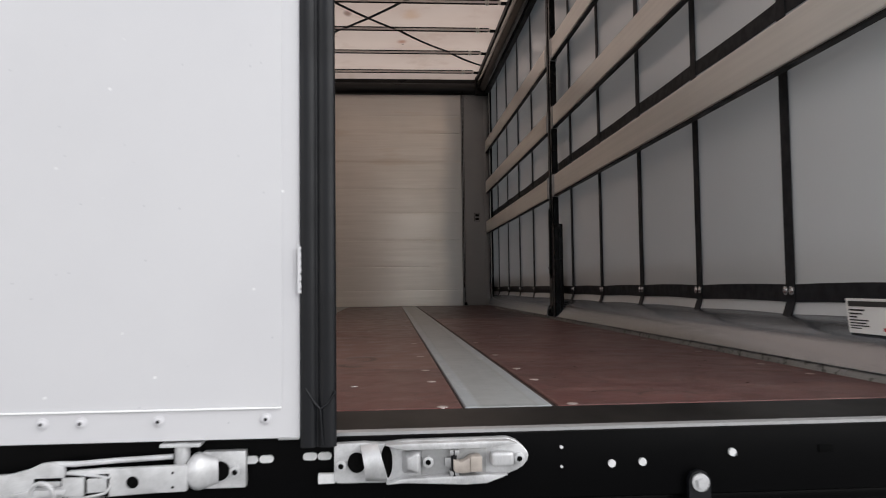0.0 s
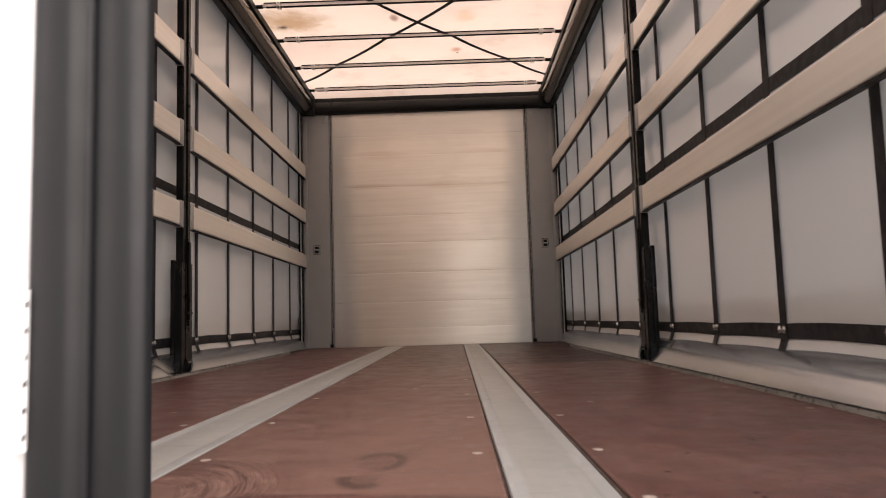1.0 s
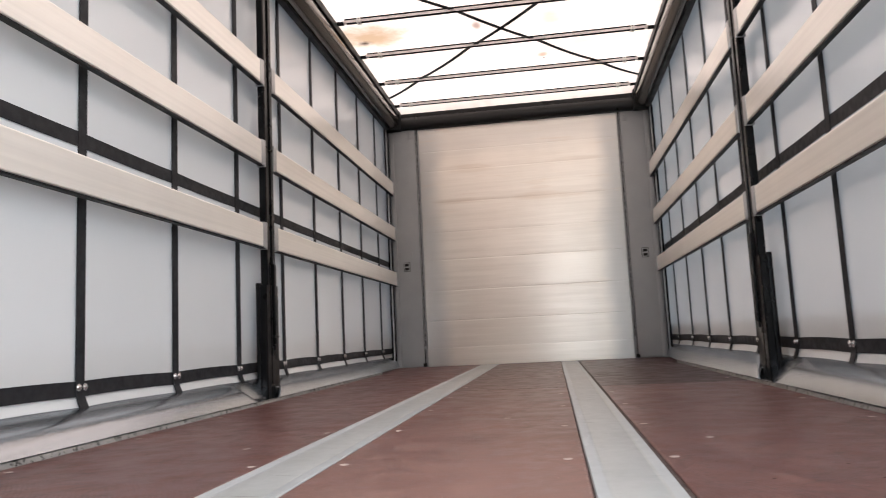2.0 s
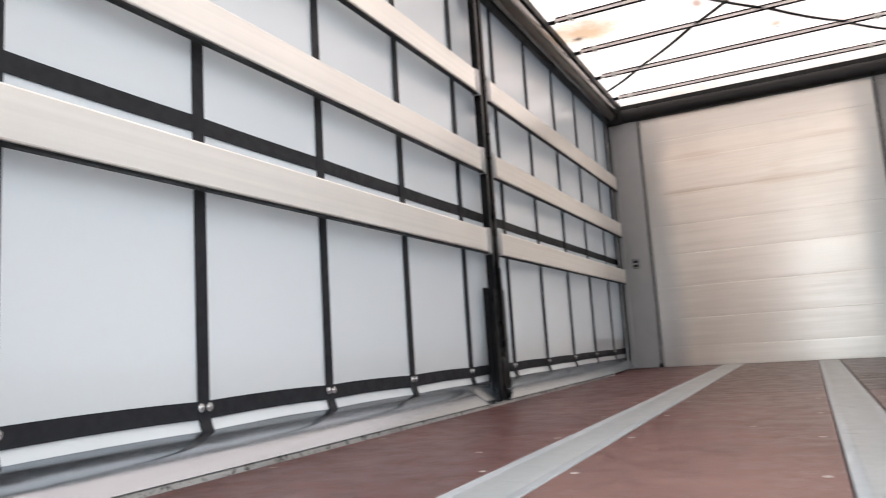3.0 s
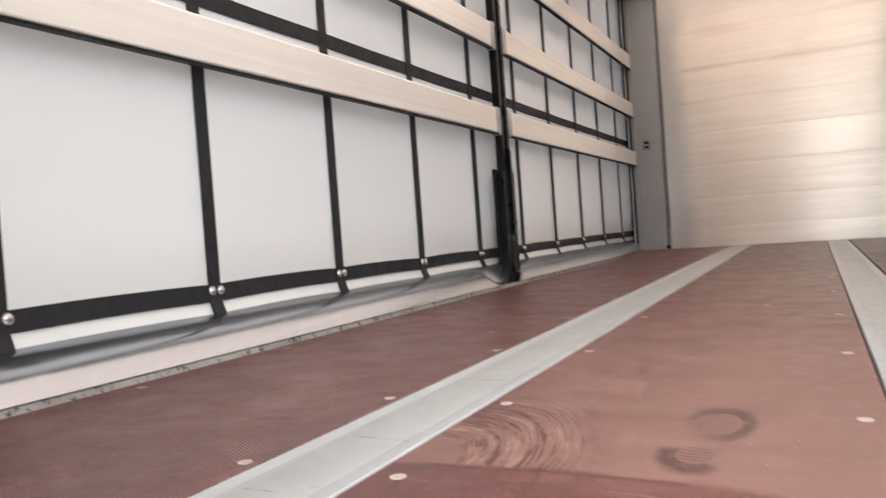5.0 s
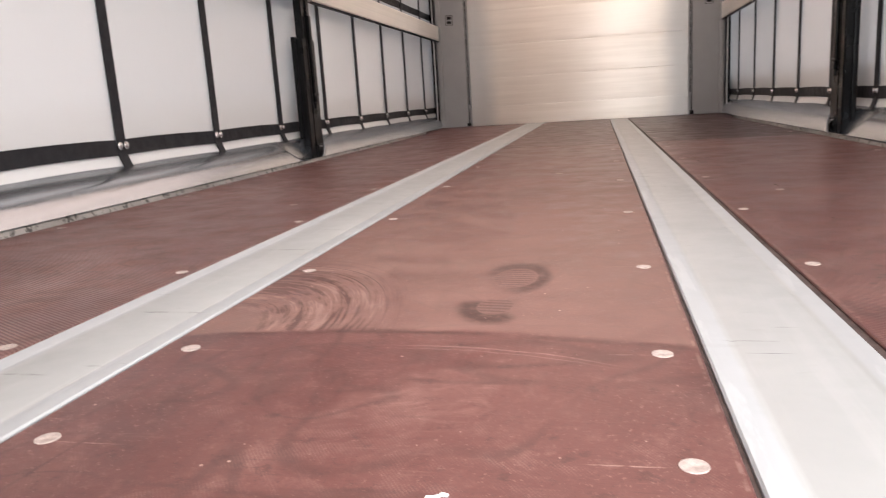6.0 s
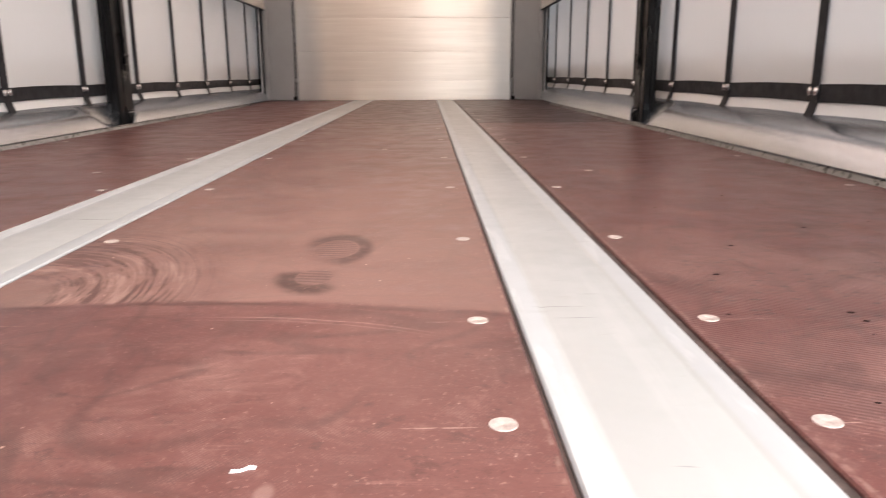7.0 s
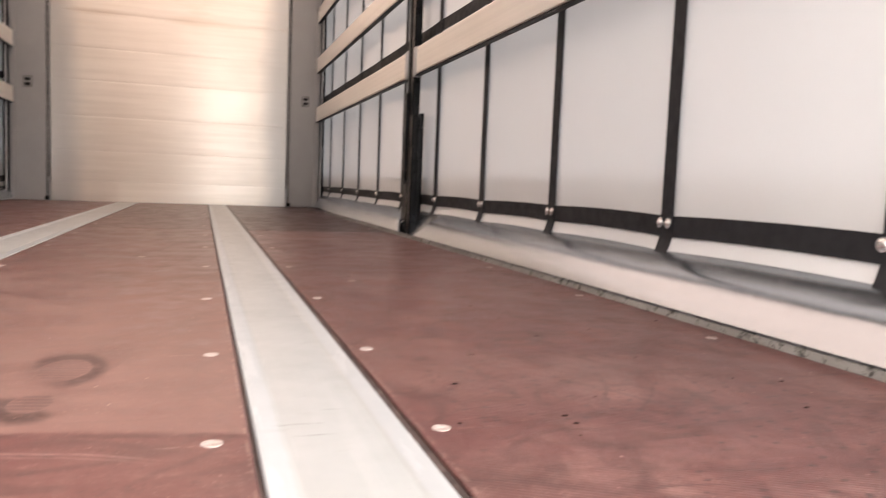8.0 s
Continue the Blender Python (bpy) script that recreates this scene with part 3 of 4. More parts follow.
for s, _ in SIDES:
    panel = part("corner_panel", bm_box(s * 0.972, s * 1.228, FRONT - 0.012, FRONT + 0.034, 0.002, 2.3, 0.006), M_GREYPAINT, wall, "grey painted corner panel")
    hinge = part("hinge_strip", bm_box(s * 0.944, s * 0.968, FRONT - 0.006, FRONT + 0.03, 0.16, 2.28, 0.003), M_GREYPAINT, wall)
    slot = mesh_of(bm_box(-0.004, 0.004, -0.0015, 0.0015, -0.028, 0.028), "hinge_slot", M_DARK, 0)
    for i in range(32):
        piece("hinge_slot", slot, hinge, (s * 0.956, FRONT - 0.0075, 0.22 + 0.0655 * i))
    part("hinge_line", bm_box(s * 0.9685, s * 0.9715, FRONT - 0.003, FRONT + 0.03, 0.03, 2.29), M_DARK, wall)
    part("lashing_socket", bm_box(s * 1.075, s * 1.13, FRONT - 0.016, FRONT - 0.01, 0.905, 0.985, 0.002), M_GREYPAINT, panel)
    part("socket_gap", bm_box(s * 1.071, s * 1.134, FRONT - 0.0135, FRONT - 0.0105, 0.901, 0.989, 0.001), M_DARK, panel)
    part("latch_foot", bm_box(s * 0.955, s * 0.985, FRONT - 0.02, FRONT + 0.01, 0.004, 0.035, 0.004), M_DARK, panel)
    for z in (0.926, 0.964):
        part("opening", bm_box(s * 1.083, s * 1.122, FRONT - 0.0172, FRONT - 0.0155, z - 0.0125, z + 0.0125, 0.0005), M_DARK, panel)
    part("lug", bm_box(s * 0.984, s * 1.034, FRONT - 0.0155, FRONT - 0.011, 2.185, 2.275, 0.002), M_GREYPAINT, panel)
    part("screw", bm_cyl((s * 1.008, FRONT - 0.017, 2.235), "y", 0.011, 0.005, 18), M_CAP, panel)
    part("screw_recess", bm_cyl((s * 1.008, FRONT - 0.0194, 2.235), "y", 0.0045, 0.002, 6), M_GAP, panel)
    part("flange", bm_box(s * 1.185, s * 1.226, FRONT - 0.021, FRONT - 0.011, 0.004, 2.27, 0.004), M_GREYPAINT, panel)
    for z in (1.99, 1.76, 1.53, 1.3, 1.07):
        for x in (1.172, 1.05):
            part("embossed_tab", bm_box(s * (x - 0.003), s * (x + 0.003), FRONT - 0.0148, FRONT - 0.011, z - 0.024, z + 0.024, 0.0012), M_GREYPAINT, panel)

# ---- header over the front wall ----
arc = [(FRONT + 0.03, 2.275)] + [(FRONT - 0.03 - 0.05 * math.sin(a), 2.335 - 0.06 * math.cos(a)) for a in [math.pi * i / 10 for i in range(11)]] + [(FRONT - 0.03, 2.44), (FRONT + 0.03, 2.44)]
tagged(part("trim_header", bm_prism(arc, "x", -1.2, 1.2), M_HEADER), "dark grey rounded beam over the front wall", "beam", kind="structure")

# ---- floor ----
floor = thing("floor", (0, 3.7, 0), "brown film-faced plywood floor with zinc strips and screws", "floor", kind="structure")
part("subfloor", bm_box(-1.2, 1.2, FLOOR_END - 0.002, FRONT + 0.03, -0.09, -0.024), M_JOINT, floor)
JOIN = 3.86
for x0, x1 in ((-1.127, -0.447), (-0.277, 0.2795), (0.441, 1.127)):
    for y0, y1 in ((FLOOR_END, JOIN - 0.0015), (JOIN + 0.0015, FRONT - 0.012)):
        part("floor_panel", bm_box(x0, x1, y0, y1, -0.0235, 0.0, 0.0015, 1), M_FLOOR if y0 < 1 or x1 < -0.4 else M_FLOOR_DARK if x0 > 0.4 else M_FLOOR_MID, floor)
for x0, x1 in ((-1.232, -1.1275), (1.1275, 1.232)):
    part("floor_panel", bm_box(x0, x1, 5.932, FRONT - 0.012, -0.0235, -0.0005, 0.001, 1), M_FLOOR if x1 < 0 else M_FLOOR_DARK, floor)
for x0, x1 in ((-0.443, -0.28), (0.284, 0.431)):
    prof = [(x0, -0.0235), (x0, -0.001), (x0 + 0.002, 0.001), (x0 + 0.024, 0.0008), (x0 + 0.026, 0.0001), (x0 + 0.03, 0.0001), (x0 + 0.032, 0.0006),
            (x1 - 0.032, 0.0006), (x1 - 0.03, 0.0001), (x1 - 0.026, 0.0001), (x1 - 0.024, 0.0008), (x1 - 0.002, 0.001), (x1, -0.001), (x1, -0.0235)]
    for a, b in ((x0 - 0.011, x0 - 0.0005), (x1 + 0.0005, x1 + 0.0115)):
        part("joint_sealant", bm_box(a, b, FLOOR_END + 0.002, FRONT - 0.014, -0.0232, -0.0035), M_JOINT, floor, smooth=0)
    part("metal_strip", bm_prism(prof, "y", FLOOR_END + 0.001, FRONT - 0.013), M_GALV, floor, "pale worn zinc strip let into the floor", 20)
bm = bm_cyl((0, 0, -0.0012), "z", 0.0108, 0.004, 20, 0.0098)
rim = [f for f in bm.faces if f.normal.z > 0.9]
bmesh.ops.inset_region(bm, faces=rim, thickness=0.0058, depth=0.0)
bmesh.ops.inset_region(bm, faces=rim, thickness=0.001, depth=-0.0005)
screw_me = mesh_of(bm, "floor_screw", M_SCREW)
rows = [0.447, 0.77, 0.983, 1.341, 1.82, 2.38, 2.95, 3.5, 4.1, 4.7, 5.3, 5.9, 6.5]
for y in rows:
    for x in (-1.08, -0.47, -0.245, 0.245, 0.468, 1.078):
        piece("floor_screw", screw_me, floor, (x + random.uniform(-0.004, 0.004), y + random.uniform(-0.004, 0.004), 0.0))
for x, y in ((0.59, 2.085), (-0.6, 2.1), (0.066, 2.62)):
    piece("floor_screw", screw_me, floor, (x, y, -0.0004))
chip = [(0.0, -0.002), (0.01, -0.001), (0.018, 0.004), (0.025, 0.004), (0.0255, 0.009), (0.017, 0.011), (0.015, 0.0075), (0.009, 0.0035), (0.0, 0.0035)]
part("paint_chip", bm_prism([(0.08 + 0.55 * a, 0.718 + 0.6 * b) for a, b in chip], "z", -0.003, 0.0008), M_PAPER, floor, "white torn scrap", 0)
dirt_rng = random.Random(11)
lumps = []
for i in range(48):
    cx, cy = dirt_rng.uniform(0.48, 1.1), 0.5 + 2.4 * dirt_rng.random() ** 1.2
    r = dirt_rng.uniform(0.0012, 0.0032)
    bm = bm_dome((0, 0, 0), "z", r, 0.25)
    bmesh.ops.scale(bm, vec=(1.35, 0.8, 1.0), verts=bm.verts[:])
    bmesh.ops.translate(bm, vec=(cx, cy, 0.0), verts=bm.verts[:])
    lumps.append(bm)
tagged(part("floor_dirt", join(*lumps), M_CRUMB), "scattered dark crumbs of dirt on the side board", "dirt", kind="stuff")
for s, _ in SIDES:
    prof = [(s * 1.129, -0.05), (s * 1.129, 0.001), (s * 1.1305, 0.004), (s * 1.132, 0.0115), (s * 1.1345, 0.0135), (s * 1.142, 0.014), (s * 1.145, -0.05)]
    part("edge_profile", bm_prism(prof, "y", FLOOR_END + 0.01, 5.93), M_EDGE, floor, "dirty grey metal edge of the floor", 20)

# ---- roof ----
rng = random.Random(4)
ys = [BACK + (FRONT - 0.02 - BACK) * i / 90 for i in range(91)]
BOWS = [6.76 - 0.627 * i for i in range(11)]


def roof_z(x, y):
    near = min(abs(y - b) for b in BOWS)
    return 2.476 + 0.006 * math.cos(min(near, 0.3) / 0.3 * math.pi) + 0.004 * noise.noise((x * 1.5, y * 1.5, 0)) - 0.045 * max(0, (y - 6.8) / 0.2) ** 1.5


bm = bm_sheet([[(x, y, roof_z(x, y)) for x in [-1.19 + 2.38 * j / 24 for j in range(25)]] for y in ys])
tagged(part("ceiling", bm, M_ROOF), "thin stained white roof tarpaulin glowing with daylight", "roof", kind="structure")
for s, side in SIDES:
    rail = thing("roof_rail", (s * 1.17, 3.7, 2.3), "dull grey rounded roof rail along the side", "rail", "roof rails", "structure")
    prof = [(s * (1.172 + 0.066 * math.cos(a)), 2.352 + 0.072 * math.sin(a)) for a in [2 * math.pi * i / 28 for i in range(28)]]
    part("tube", bm_prism(prof, "y", BACK + 0.03, FRONT - 0.03), M_RAIL, rail)
    part("corner_casting", bm_box(s * 1.095, s * 1.25, FRONT - 0.11, FRONT - 0.02, 2.262, 2.45, 0.012), M_DARK, rail)
    part("track", bm_box(s * 1.105, s * 1.165, BACK + 0.03, FRONT - 0.035, 2.405, 2.455, 0.004), M_DARK, rail)
    part("lower_lip", bm_box(s * 1.2, s * 1.245, BACK + 0.03, FRONT - 0.03, 2.27, 2.3, 0.006), M_DARK, rail)
    part("cover", bm_box(s * 1.14, s * 1.3, BACK + 0.03, FRONT + 0.03, 2.425, 2.5, 0.01), M_DARK, rail)

bow = thing("roof_bow", (0, BOWS[0], 2.44), "roof bow in a pale sleeve with black piping and white clips", "roof bow", "roof bows")
y = BOWS[0]
prof = [(y - 0.017, 2.466), (y - 0.0185, 2.459), (y - 0.017, 2.4515), (y - 0.011, 2.448), (y, 2.447), (y + 0.011, 2.448), (y + 0.017, 2.4515), (y + 0.0185, 2.459), (y + 0.017, 2.466)]
part("sleeve", bm_sheet([[(x, a, b) for x in (-1.06, -0.5, 0.0, 0.5, 1.06)] for a, b in prof]), M_SLEEVE, bow, "pale tarpaulin sleeve", 60)
for dy in (-0.02, 0.02):
    part("edge_rod", bm_box(-1.05, 1.05, y + dy - 0.004, y + dy + 0.004, 2.4635, 2.4715, 0.002), M_SEAM, bow)
part("keel_rod", bm_box(-1.04, 1.04, y - 0.011, y + 0.011, 2.4425, 2.4475, 0.0015), M_SEAM, bow)
for x in (-0.95, 0.95):
    for dx in (-0.009, 0.009):
        part("clip", bm_box(x + dx - 0.006, x + dx + 0.006, y - 0.0285, y + 0.0285, 2.438, 2.474, 0.004), M_BOW, bow)
    part("clip_bridge", bm_box(x - 0.014, x + 0.014, y - 0.026, y + 0.026, 2.45, 2.457, 0.002), M_BOW, bow)
for x in (-0.62, -0.31, 0.0, 0.31, 0.62):
    part("stud", bm_dome((x, y - 0.0183, 2.455), "y", 0.006, 0.6, -1), M_BOW, bow)
for s, _ in SIDES:
    part("end_fitting", bm_box(s * 1.06, s * 1.112, y - 0.012, y + 0.012, 2.44, 2.462, 0.004), M_SEAM, bow)
    part("end_cap", bm_cyl((s * 1.062, y, 2.454), "x", 0.011, 0.03, 14), M_CAP, bow)
for b in BOWS[1:]:
    copy_thing(bow, Matrix.Translation((0, b, 2.44)))


def web_band(points, width):
    """A flat band through points, lying level."""
    rows = []
    pts = [Vector(p) for p in points]
    for i, p in enumerate(pts):
        d = pts[min(i + 1, len(pts) - 1)] - pts[max(i - 1, 0)]
        side = Vector((-d.y, d.x, 0)).normalized() * width / 2
        rows.append([p - side, p + side])
    return thicken(bm_sheet(rows), 0.003)


def sagged(a, b, n=8, sag=0.02):
    a, b = Vector(a), Vector(b)
    return [a.lerp(b, i / n) - Vector((0, 0, sag * 4 * (i / n) * (1 - i / n))) for i in range(n + 1)]


for s, _ in SIDES:
    pts = [(-s * 1.115, 6.54), (-s * 0.72, 6.09), (-s * 0.27, 5.56), (s * 0.29, 4.88), (s * 0.8, 4.27), (s * 1.115, 3.93)]
    line = []
    for a, b in zip(pts, pts[1:]):
        line += sagged((*a, 2.462), (*b, 2.462), 6, 0.012)[: 6 if b != pts[-1] else 7]
    band = thing("cross_strap", (0, 5.2, 2.45), "black diagonal webbing strap under the roof", "strap", "roof cross straps")
    part("webbing", web_band(line, 0.03), M_WEB, band)

# ---- side curtains ----


def cloth_x(y, z, s=1):
    """Distance of the curtain cloth from the middle of the body."""
    u = (y - STRAPS[0]) / 0.599
    flare = 0.014 * max(0.0, min(1.0, (0.155 - z) / 0.05)) ** 1.5
    return (1.274 if s > 0 else 1.277) - flare + 0.007 * abs(math.sin(math.pi * u)) ** 0.7 + 0.004 * noise.noise((y * 0.9, z * 1.3, 3.0))


def hem_z(y):
    u = (y - STRAPS[0]) / 0.599
    return 0.004 * abs(math.sin(math.pi * u)) ** 0.8 + 0.004 * noise.noise((y * 1.1, 0, 7.0))


# section of the bright rail under each curtain: nearly flat below the hem, then a round shoulder down to the floor edge
RAVE = ((1.29, 0.118), (1.281, 0.1137), (1.272, 0.1095), (1.262, 0.105), (1.251, 0.1007), (1.24, 0.0967), (1.232, 0.0935), (1.222, 0.0892), (1.212, 0.0849), (1.202, 0.0806),
        (1.193, 0.0764), (1.186, 0.0727), (1.179, 0.0683), (1.172, 0.0631), (1.166, 0.058), (1.16, 0.0523), (1.154, 0.046), (1.148, 0.0393), (1.143, 0.0333), (1.139, 0.028), (1.135, 0.0225), (1.13, 0.0155))


def smooth_at(pts, i):
    """A point on the smooth curve through pts, softened between its knots."""
    a = int(min(i, len(pts) - 2))
    f = i - a
    p = [pts[max(0, min(len(pts) - 1, a + d))] for d in (-1, 0, 1, 2)]
    w = ((1 - f) ** 3 / 6, (3 * f ** 3 - 6 * f ** 2 + 4) / 6, (-3 * f ** 3 + 3 * f ** 2 + 3 * f + 1) / 6, f ** 3 / 6)
    return sum(k * q[0] for k, q in zip(w, p)), sum(k * q[1] for k, q in zip(w, p))


def ease(f):
    f = max(0.0, min(1.0, f))
    return f * f * (3 - 2 * f)


def rave_rows(y, s, dz):
    """The rail's section at one place y, dished where the straps press on it, let down round the pillar's foot and drawn out to the front pole."""
    slow = noise.noise((y * 1.3, 0.4, 1.0 + s)) + 0.6 * noise.noise((y * 3.1, 0.4, 5.0))
    pull = sum(math.exp(-((y - c) / 0.05) ** 2) for c in STRAPS) + 0.7 * sum(math.exp(-((y - c) / 0.06) ** 2) for c in (3.64, 3.95))
    taper = ease((y - 5.7) / 1.5) ** 1.3
    pts = []
    for j in range(3 * len(RAVE) - 2):
        i = j / 3
        x, z = smooth_at(RAVE, i)
        swell = math.sin(math.pi * max(0.0, min(1.0, (i - 4) / 12))) ** 2
        wave = math.sin(2 * math.pi * max(0.0, min(1.0, (i - 4) / 13)))
        z += dz * min(1.0, max(0.0, (z - 0.01) / 0.09)) + 0.0006 * swell * slow - 0.0008 * wave * pull
        foot_dip = ease((y - 3.38) / 0.15) * ease((3.77 + 2.2 * (x - 1.136) - y) / 0.1)
        z += (0.011 - z) * foot_dip * ease((1.262 - x) / 0.07)
        pts.append((1.29 - (1.29 - x) * (1 - 0.56 * taper), z))
    return pts


for s, side in SIDES:
    dz = -0.004 if s < 0 else 0.006
    cur = thing("side_curtain", (s * 1.28, 3.7, 0), "grey tarpaulin side curtain with black straps and chrome rivets", "curtain", "side curtains")
    n = 230
    yy = [0.42 + (FRONT + 0.03 - 0.42) * i / n for i in range(n + 1)]
    zz = [0.0, 0.01, 0.02, 0.03, 0.04, 0.05, 0.06, 0.1, 0.2, 0.35, 0.55, 0.8, 1.05, 1.3, 1.55, 1.8, 2.05, 2.28]
    rowsz = [[(s * cloth_x(y, 0.107 + z, s), y, 0.107 + dz + z + hem_z(y) * max(0, 1 - z / 0.5)) for y in yy] for z in zz]
    part("tarpaulin", bm_sheet(rowsz), M_CURTAIN, cur)
    ys_ = [0.42 + (FRONT + 0.03 - 0.42) * j / 400 for j in range(401)]
    rave = thing("side_rave", (s * 1.25, 3.7, 0), "satin metal side rail swelling down to the floor edge", "rail", "side rails", "structure")
    cols = [rave_rows(y, s, dz) for y in ys_]
    sk = [[(s * c[i][0], y, c[i][1]) for y, c in zip(ys_, cols)] for i in range(len(cols[0]))]
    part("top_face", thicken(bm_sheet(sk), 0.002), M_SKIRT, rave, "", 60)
    # unseen wall added outside to stop daylight leaking in under the hem
    part("leak_stop", bm_box(s * 1.325, s * 1.335, 0.42, FRONT + 0.03, -0.12, 0.3), M_GREYPAINT, rave)
    for name, lo, hi in (("lower_belt", 0.142 + dz, 0.191 + dz), ("middle_belt", 0.952, 1.003)):
        lift = 1.0 if lo < 0.5 else 0.2
        rows_ = [[(s * (cloth_x(y, z, s) - 0.0035), y, z + hem_z(y) * lift - 0.002 * lift) for y in yy] for z in (lo, (lo + hi) / 2, hi)]
        part(name, thicken(bm_sheet(rows_), 0.0022), M_WEB, cur, "flat black belt sewn along the curtain")
    zs = [0.1 + dz, 0.108 + dz, 0.118 + dz, 0.13 + dz, 0.14 + dz, 0.16, 0.2, 0.4, 0.8, 1.2, 1.6, 2.0, 2.33]
    bm = bm_sheet([[(s * (-0.007 - 0.016 * max(0.0, min(1.0, (0.155 - z) / 0.05)) ** 1.5), dy, z) for dy in (-0.0225, 0, 0.0225)] for z in zs])
    strap_me = mesh_of(thicken(bm, 0.0025), "strap", M_WEB)
    rivet_me = mesh_of(join(bm_dome((0, 0, 0), "x", 0.0105, 0.55), bm_cyl((0, 0, 0), "x", 0.0125, 0.003, 18)), "rivet", M_RIVET)
    for y in STRAPS:
        strap = piece("strap", strap_me, cur, (s * cloth_x(y, 0.5, s), y + rng.uniform(-0.004, 0.004), 0))
        for dy in (-0.0155, 0.0155):
            piece("rivet", rivet_me, cur, (s * (cloth_x(y, 0.17, s) - 0.0105), y + dy, 0.173 + dz))

# ---- side boards ----
BOARD_Z = (0.771, 1.204, 1.64)
for s, side in SIDES:
    for z in BOARD_Z:
        for y0, y1, where in ((0.46, 3.737, "rear"), (3.872, 6.965, "front")):
            b = thing("side_board", (s * 1.21, (y0 + y1) / 2, z), f"brushed aluminium side board between the pillar and the {where} post", "side board", "side boards")
            h = 0.125
            prof = [(s * 1.196, z + 0.002), (s * 1.194, z + 0.006), (s * 1.194, z + h - 0.006), (s * 1.196, z + h - 0.001), (s * 1.2, z + h), (s * 1.222, z + h), (s * 1.222, z), (s * 1.2, z)]
            part("plank", bm_prism(prof, "y", y0, y1), M_BOARD, b, smooth=0)
            # dark strip stands in for the shade on the board's underside
            part("shade_strip", bm_box(s * 1.198, s * 1.221, y0 + 0.002, y1 - 0.002, z - 0.007, z - 0.0005), M_DARK, b, smooth=0)
            for ye, d in ((y0, 1), (y1, -1)):
                part("end_cap", bm_box(s * 1.1915, s * 1.226, ye - 0.004 * d, ye + 0.034 * d, z - 0.003, z + h + 0.004, 0.002), M_CAP, b)

# ---- pillars ----
for s, side in SIDES:
    p = thing("centre_pillar", (s * 1.22, 3.8, 0), "black enamelled sliding pillar with a wider foot", "pillar", "centre pillars")
    prof = [(s * 1.23, 3.75), (s * 1.2, 3.75), (s * 1.194, 3.756), (s * 1.194, 3.785), (s * 1.206, 3.787), (s * 1.206, 3.822), (s * 1.194, 3.824), (s * 1.194, 3.854), (s * 1.2, 3.86), (s * 1.23, 3.86)]
    part("post", bm_prism(prof, "z", 0.55, 2.34), M_BLACK, p, smooth=25)
    # the foot: a flat back plate with a rounded cheek towards the rear, a groove and a lever lying in it
    part("back_plate", bm_box(s * 1.222, s * 1.244, 3.71, 3.892, 0.004, 0.588, 0.006), M_BLACK, p)
    prof = [(s * 1.224, 3.72), (s * 1.197, 3.72), (s * 1.19, 3.727), (s * 1.19, 3.772), (s * 1.194, 3.776), (s * 1.194, 3.782), (s * 1.19, 3.786), (s * 1.19, 3.876), (s * 1.196, 3.882), (s * 1.224, 3.882)]
    part("foot", bm_prism(prof, "z", 0.002, 0.578), M_BLACK, p, smooth=25)
    part("groove", bm_box(s * 1.1925, s * 1.1945, 3.776, 3.782, 0.06, 0.7), M_GAP, p, smooth=0)
    part("lever", bm_box(s * 1.178, s * 1.1905, 3.802, 3.832, 0.275, 0.69, 0.004), M_BLACK, p)
    part("lever_slot", bm_box(s * 1.1885, s * 1.1899, 3.7945, 3.8395, 0.268, 0.577, 0.0005), M_GAP, p)
    part("lever_pin", bm_cyl((s * 1.18, 3.817, 0.315), "y", 0.005, 0.062, 12), M_DARK, p)
    part("pull_tab", bm_box(s * 1.181, s * 1.1905, 3.806, 3.83, 0.246, 0.274, 0.003), M_BLACK, p)
    part("shoe", bm_box(s * 1.184, s * 1.1908, 3.795, 3.87, 0.003, 0.07, 0.003), M_BLACK, p)
    part("shoe_line", bm_box(s * 1.1832, s * 1.1842, 3.806, 3.86, 0.058, 0.0615), M_CAP, p, smooth=0)
    part("bolt", bm_dome((s * 1.224, 3.714, 0.56), "y", 0.006, 0.5), M_DARK, p)
    for z in BOARD_Z:
        for y in (3.742, 3.866):
            part("board_pocket", bm_box(s * 1.19, s * 1.235, y - 0.007, y + 0.007, z - 0.01, z + 0.13, 0.002), M_CAP, p)

# ---- front curtain poles and rear posts ----
for s, side in SIDES:
    t = thing("curtain_pole", (s * 1.25, 6.93, 0), "black tension pole at the front end of the curtain", "pole", "curtain poles")
    part("pole", bm_cyl((s * 1.252, 6.945, 1.16), "z", 0.017, 2.28), M_BLACK, t)
    part("guard", bm_box(s * 1.235, s * 1.262, 6.965, 6.99, 0.01, 2.29, 0.003), M_BLACK, t)
    part("track", bm_box(s * 1.231, s * 1.24, 6.88, 6.905, 0.03, 2.28, 0.002), M_CAP, t)
    post = thing("rear_post", (s * 1.25, 0.38, 0), "grey steel rear corner post", "post", "rear posts", "structure")
    part("column", bm_box(s * 1.2, s * 1.3, 0.335, 0.44, -0.1, 2.5, 0.008), M_GREYPAINT, post)
tagged(part("trim_rear_header", bm_box(-1.2, 1.2, 0.335, 0.42, 2.4, 2.5, 0.008), M_GREYPAINT), "grey steel header over the rear doors", "beam", kind="structure")

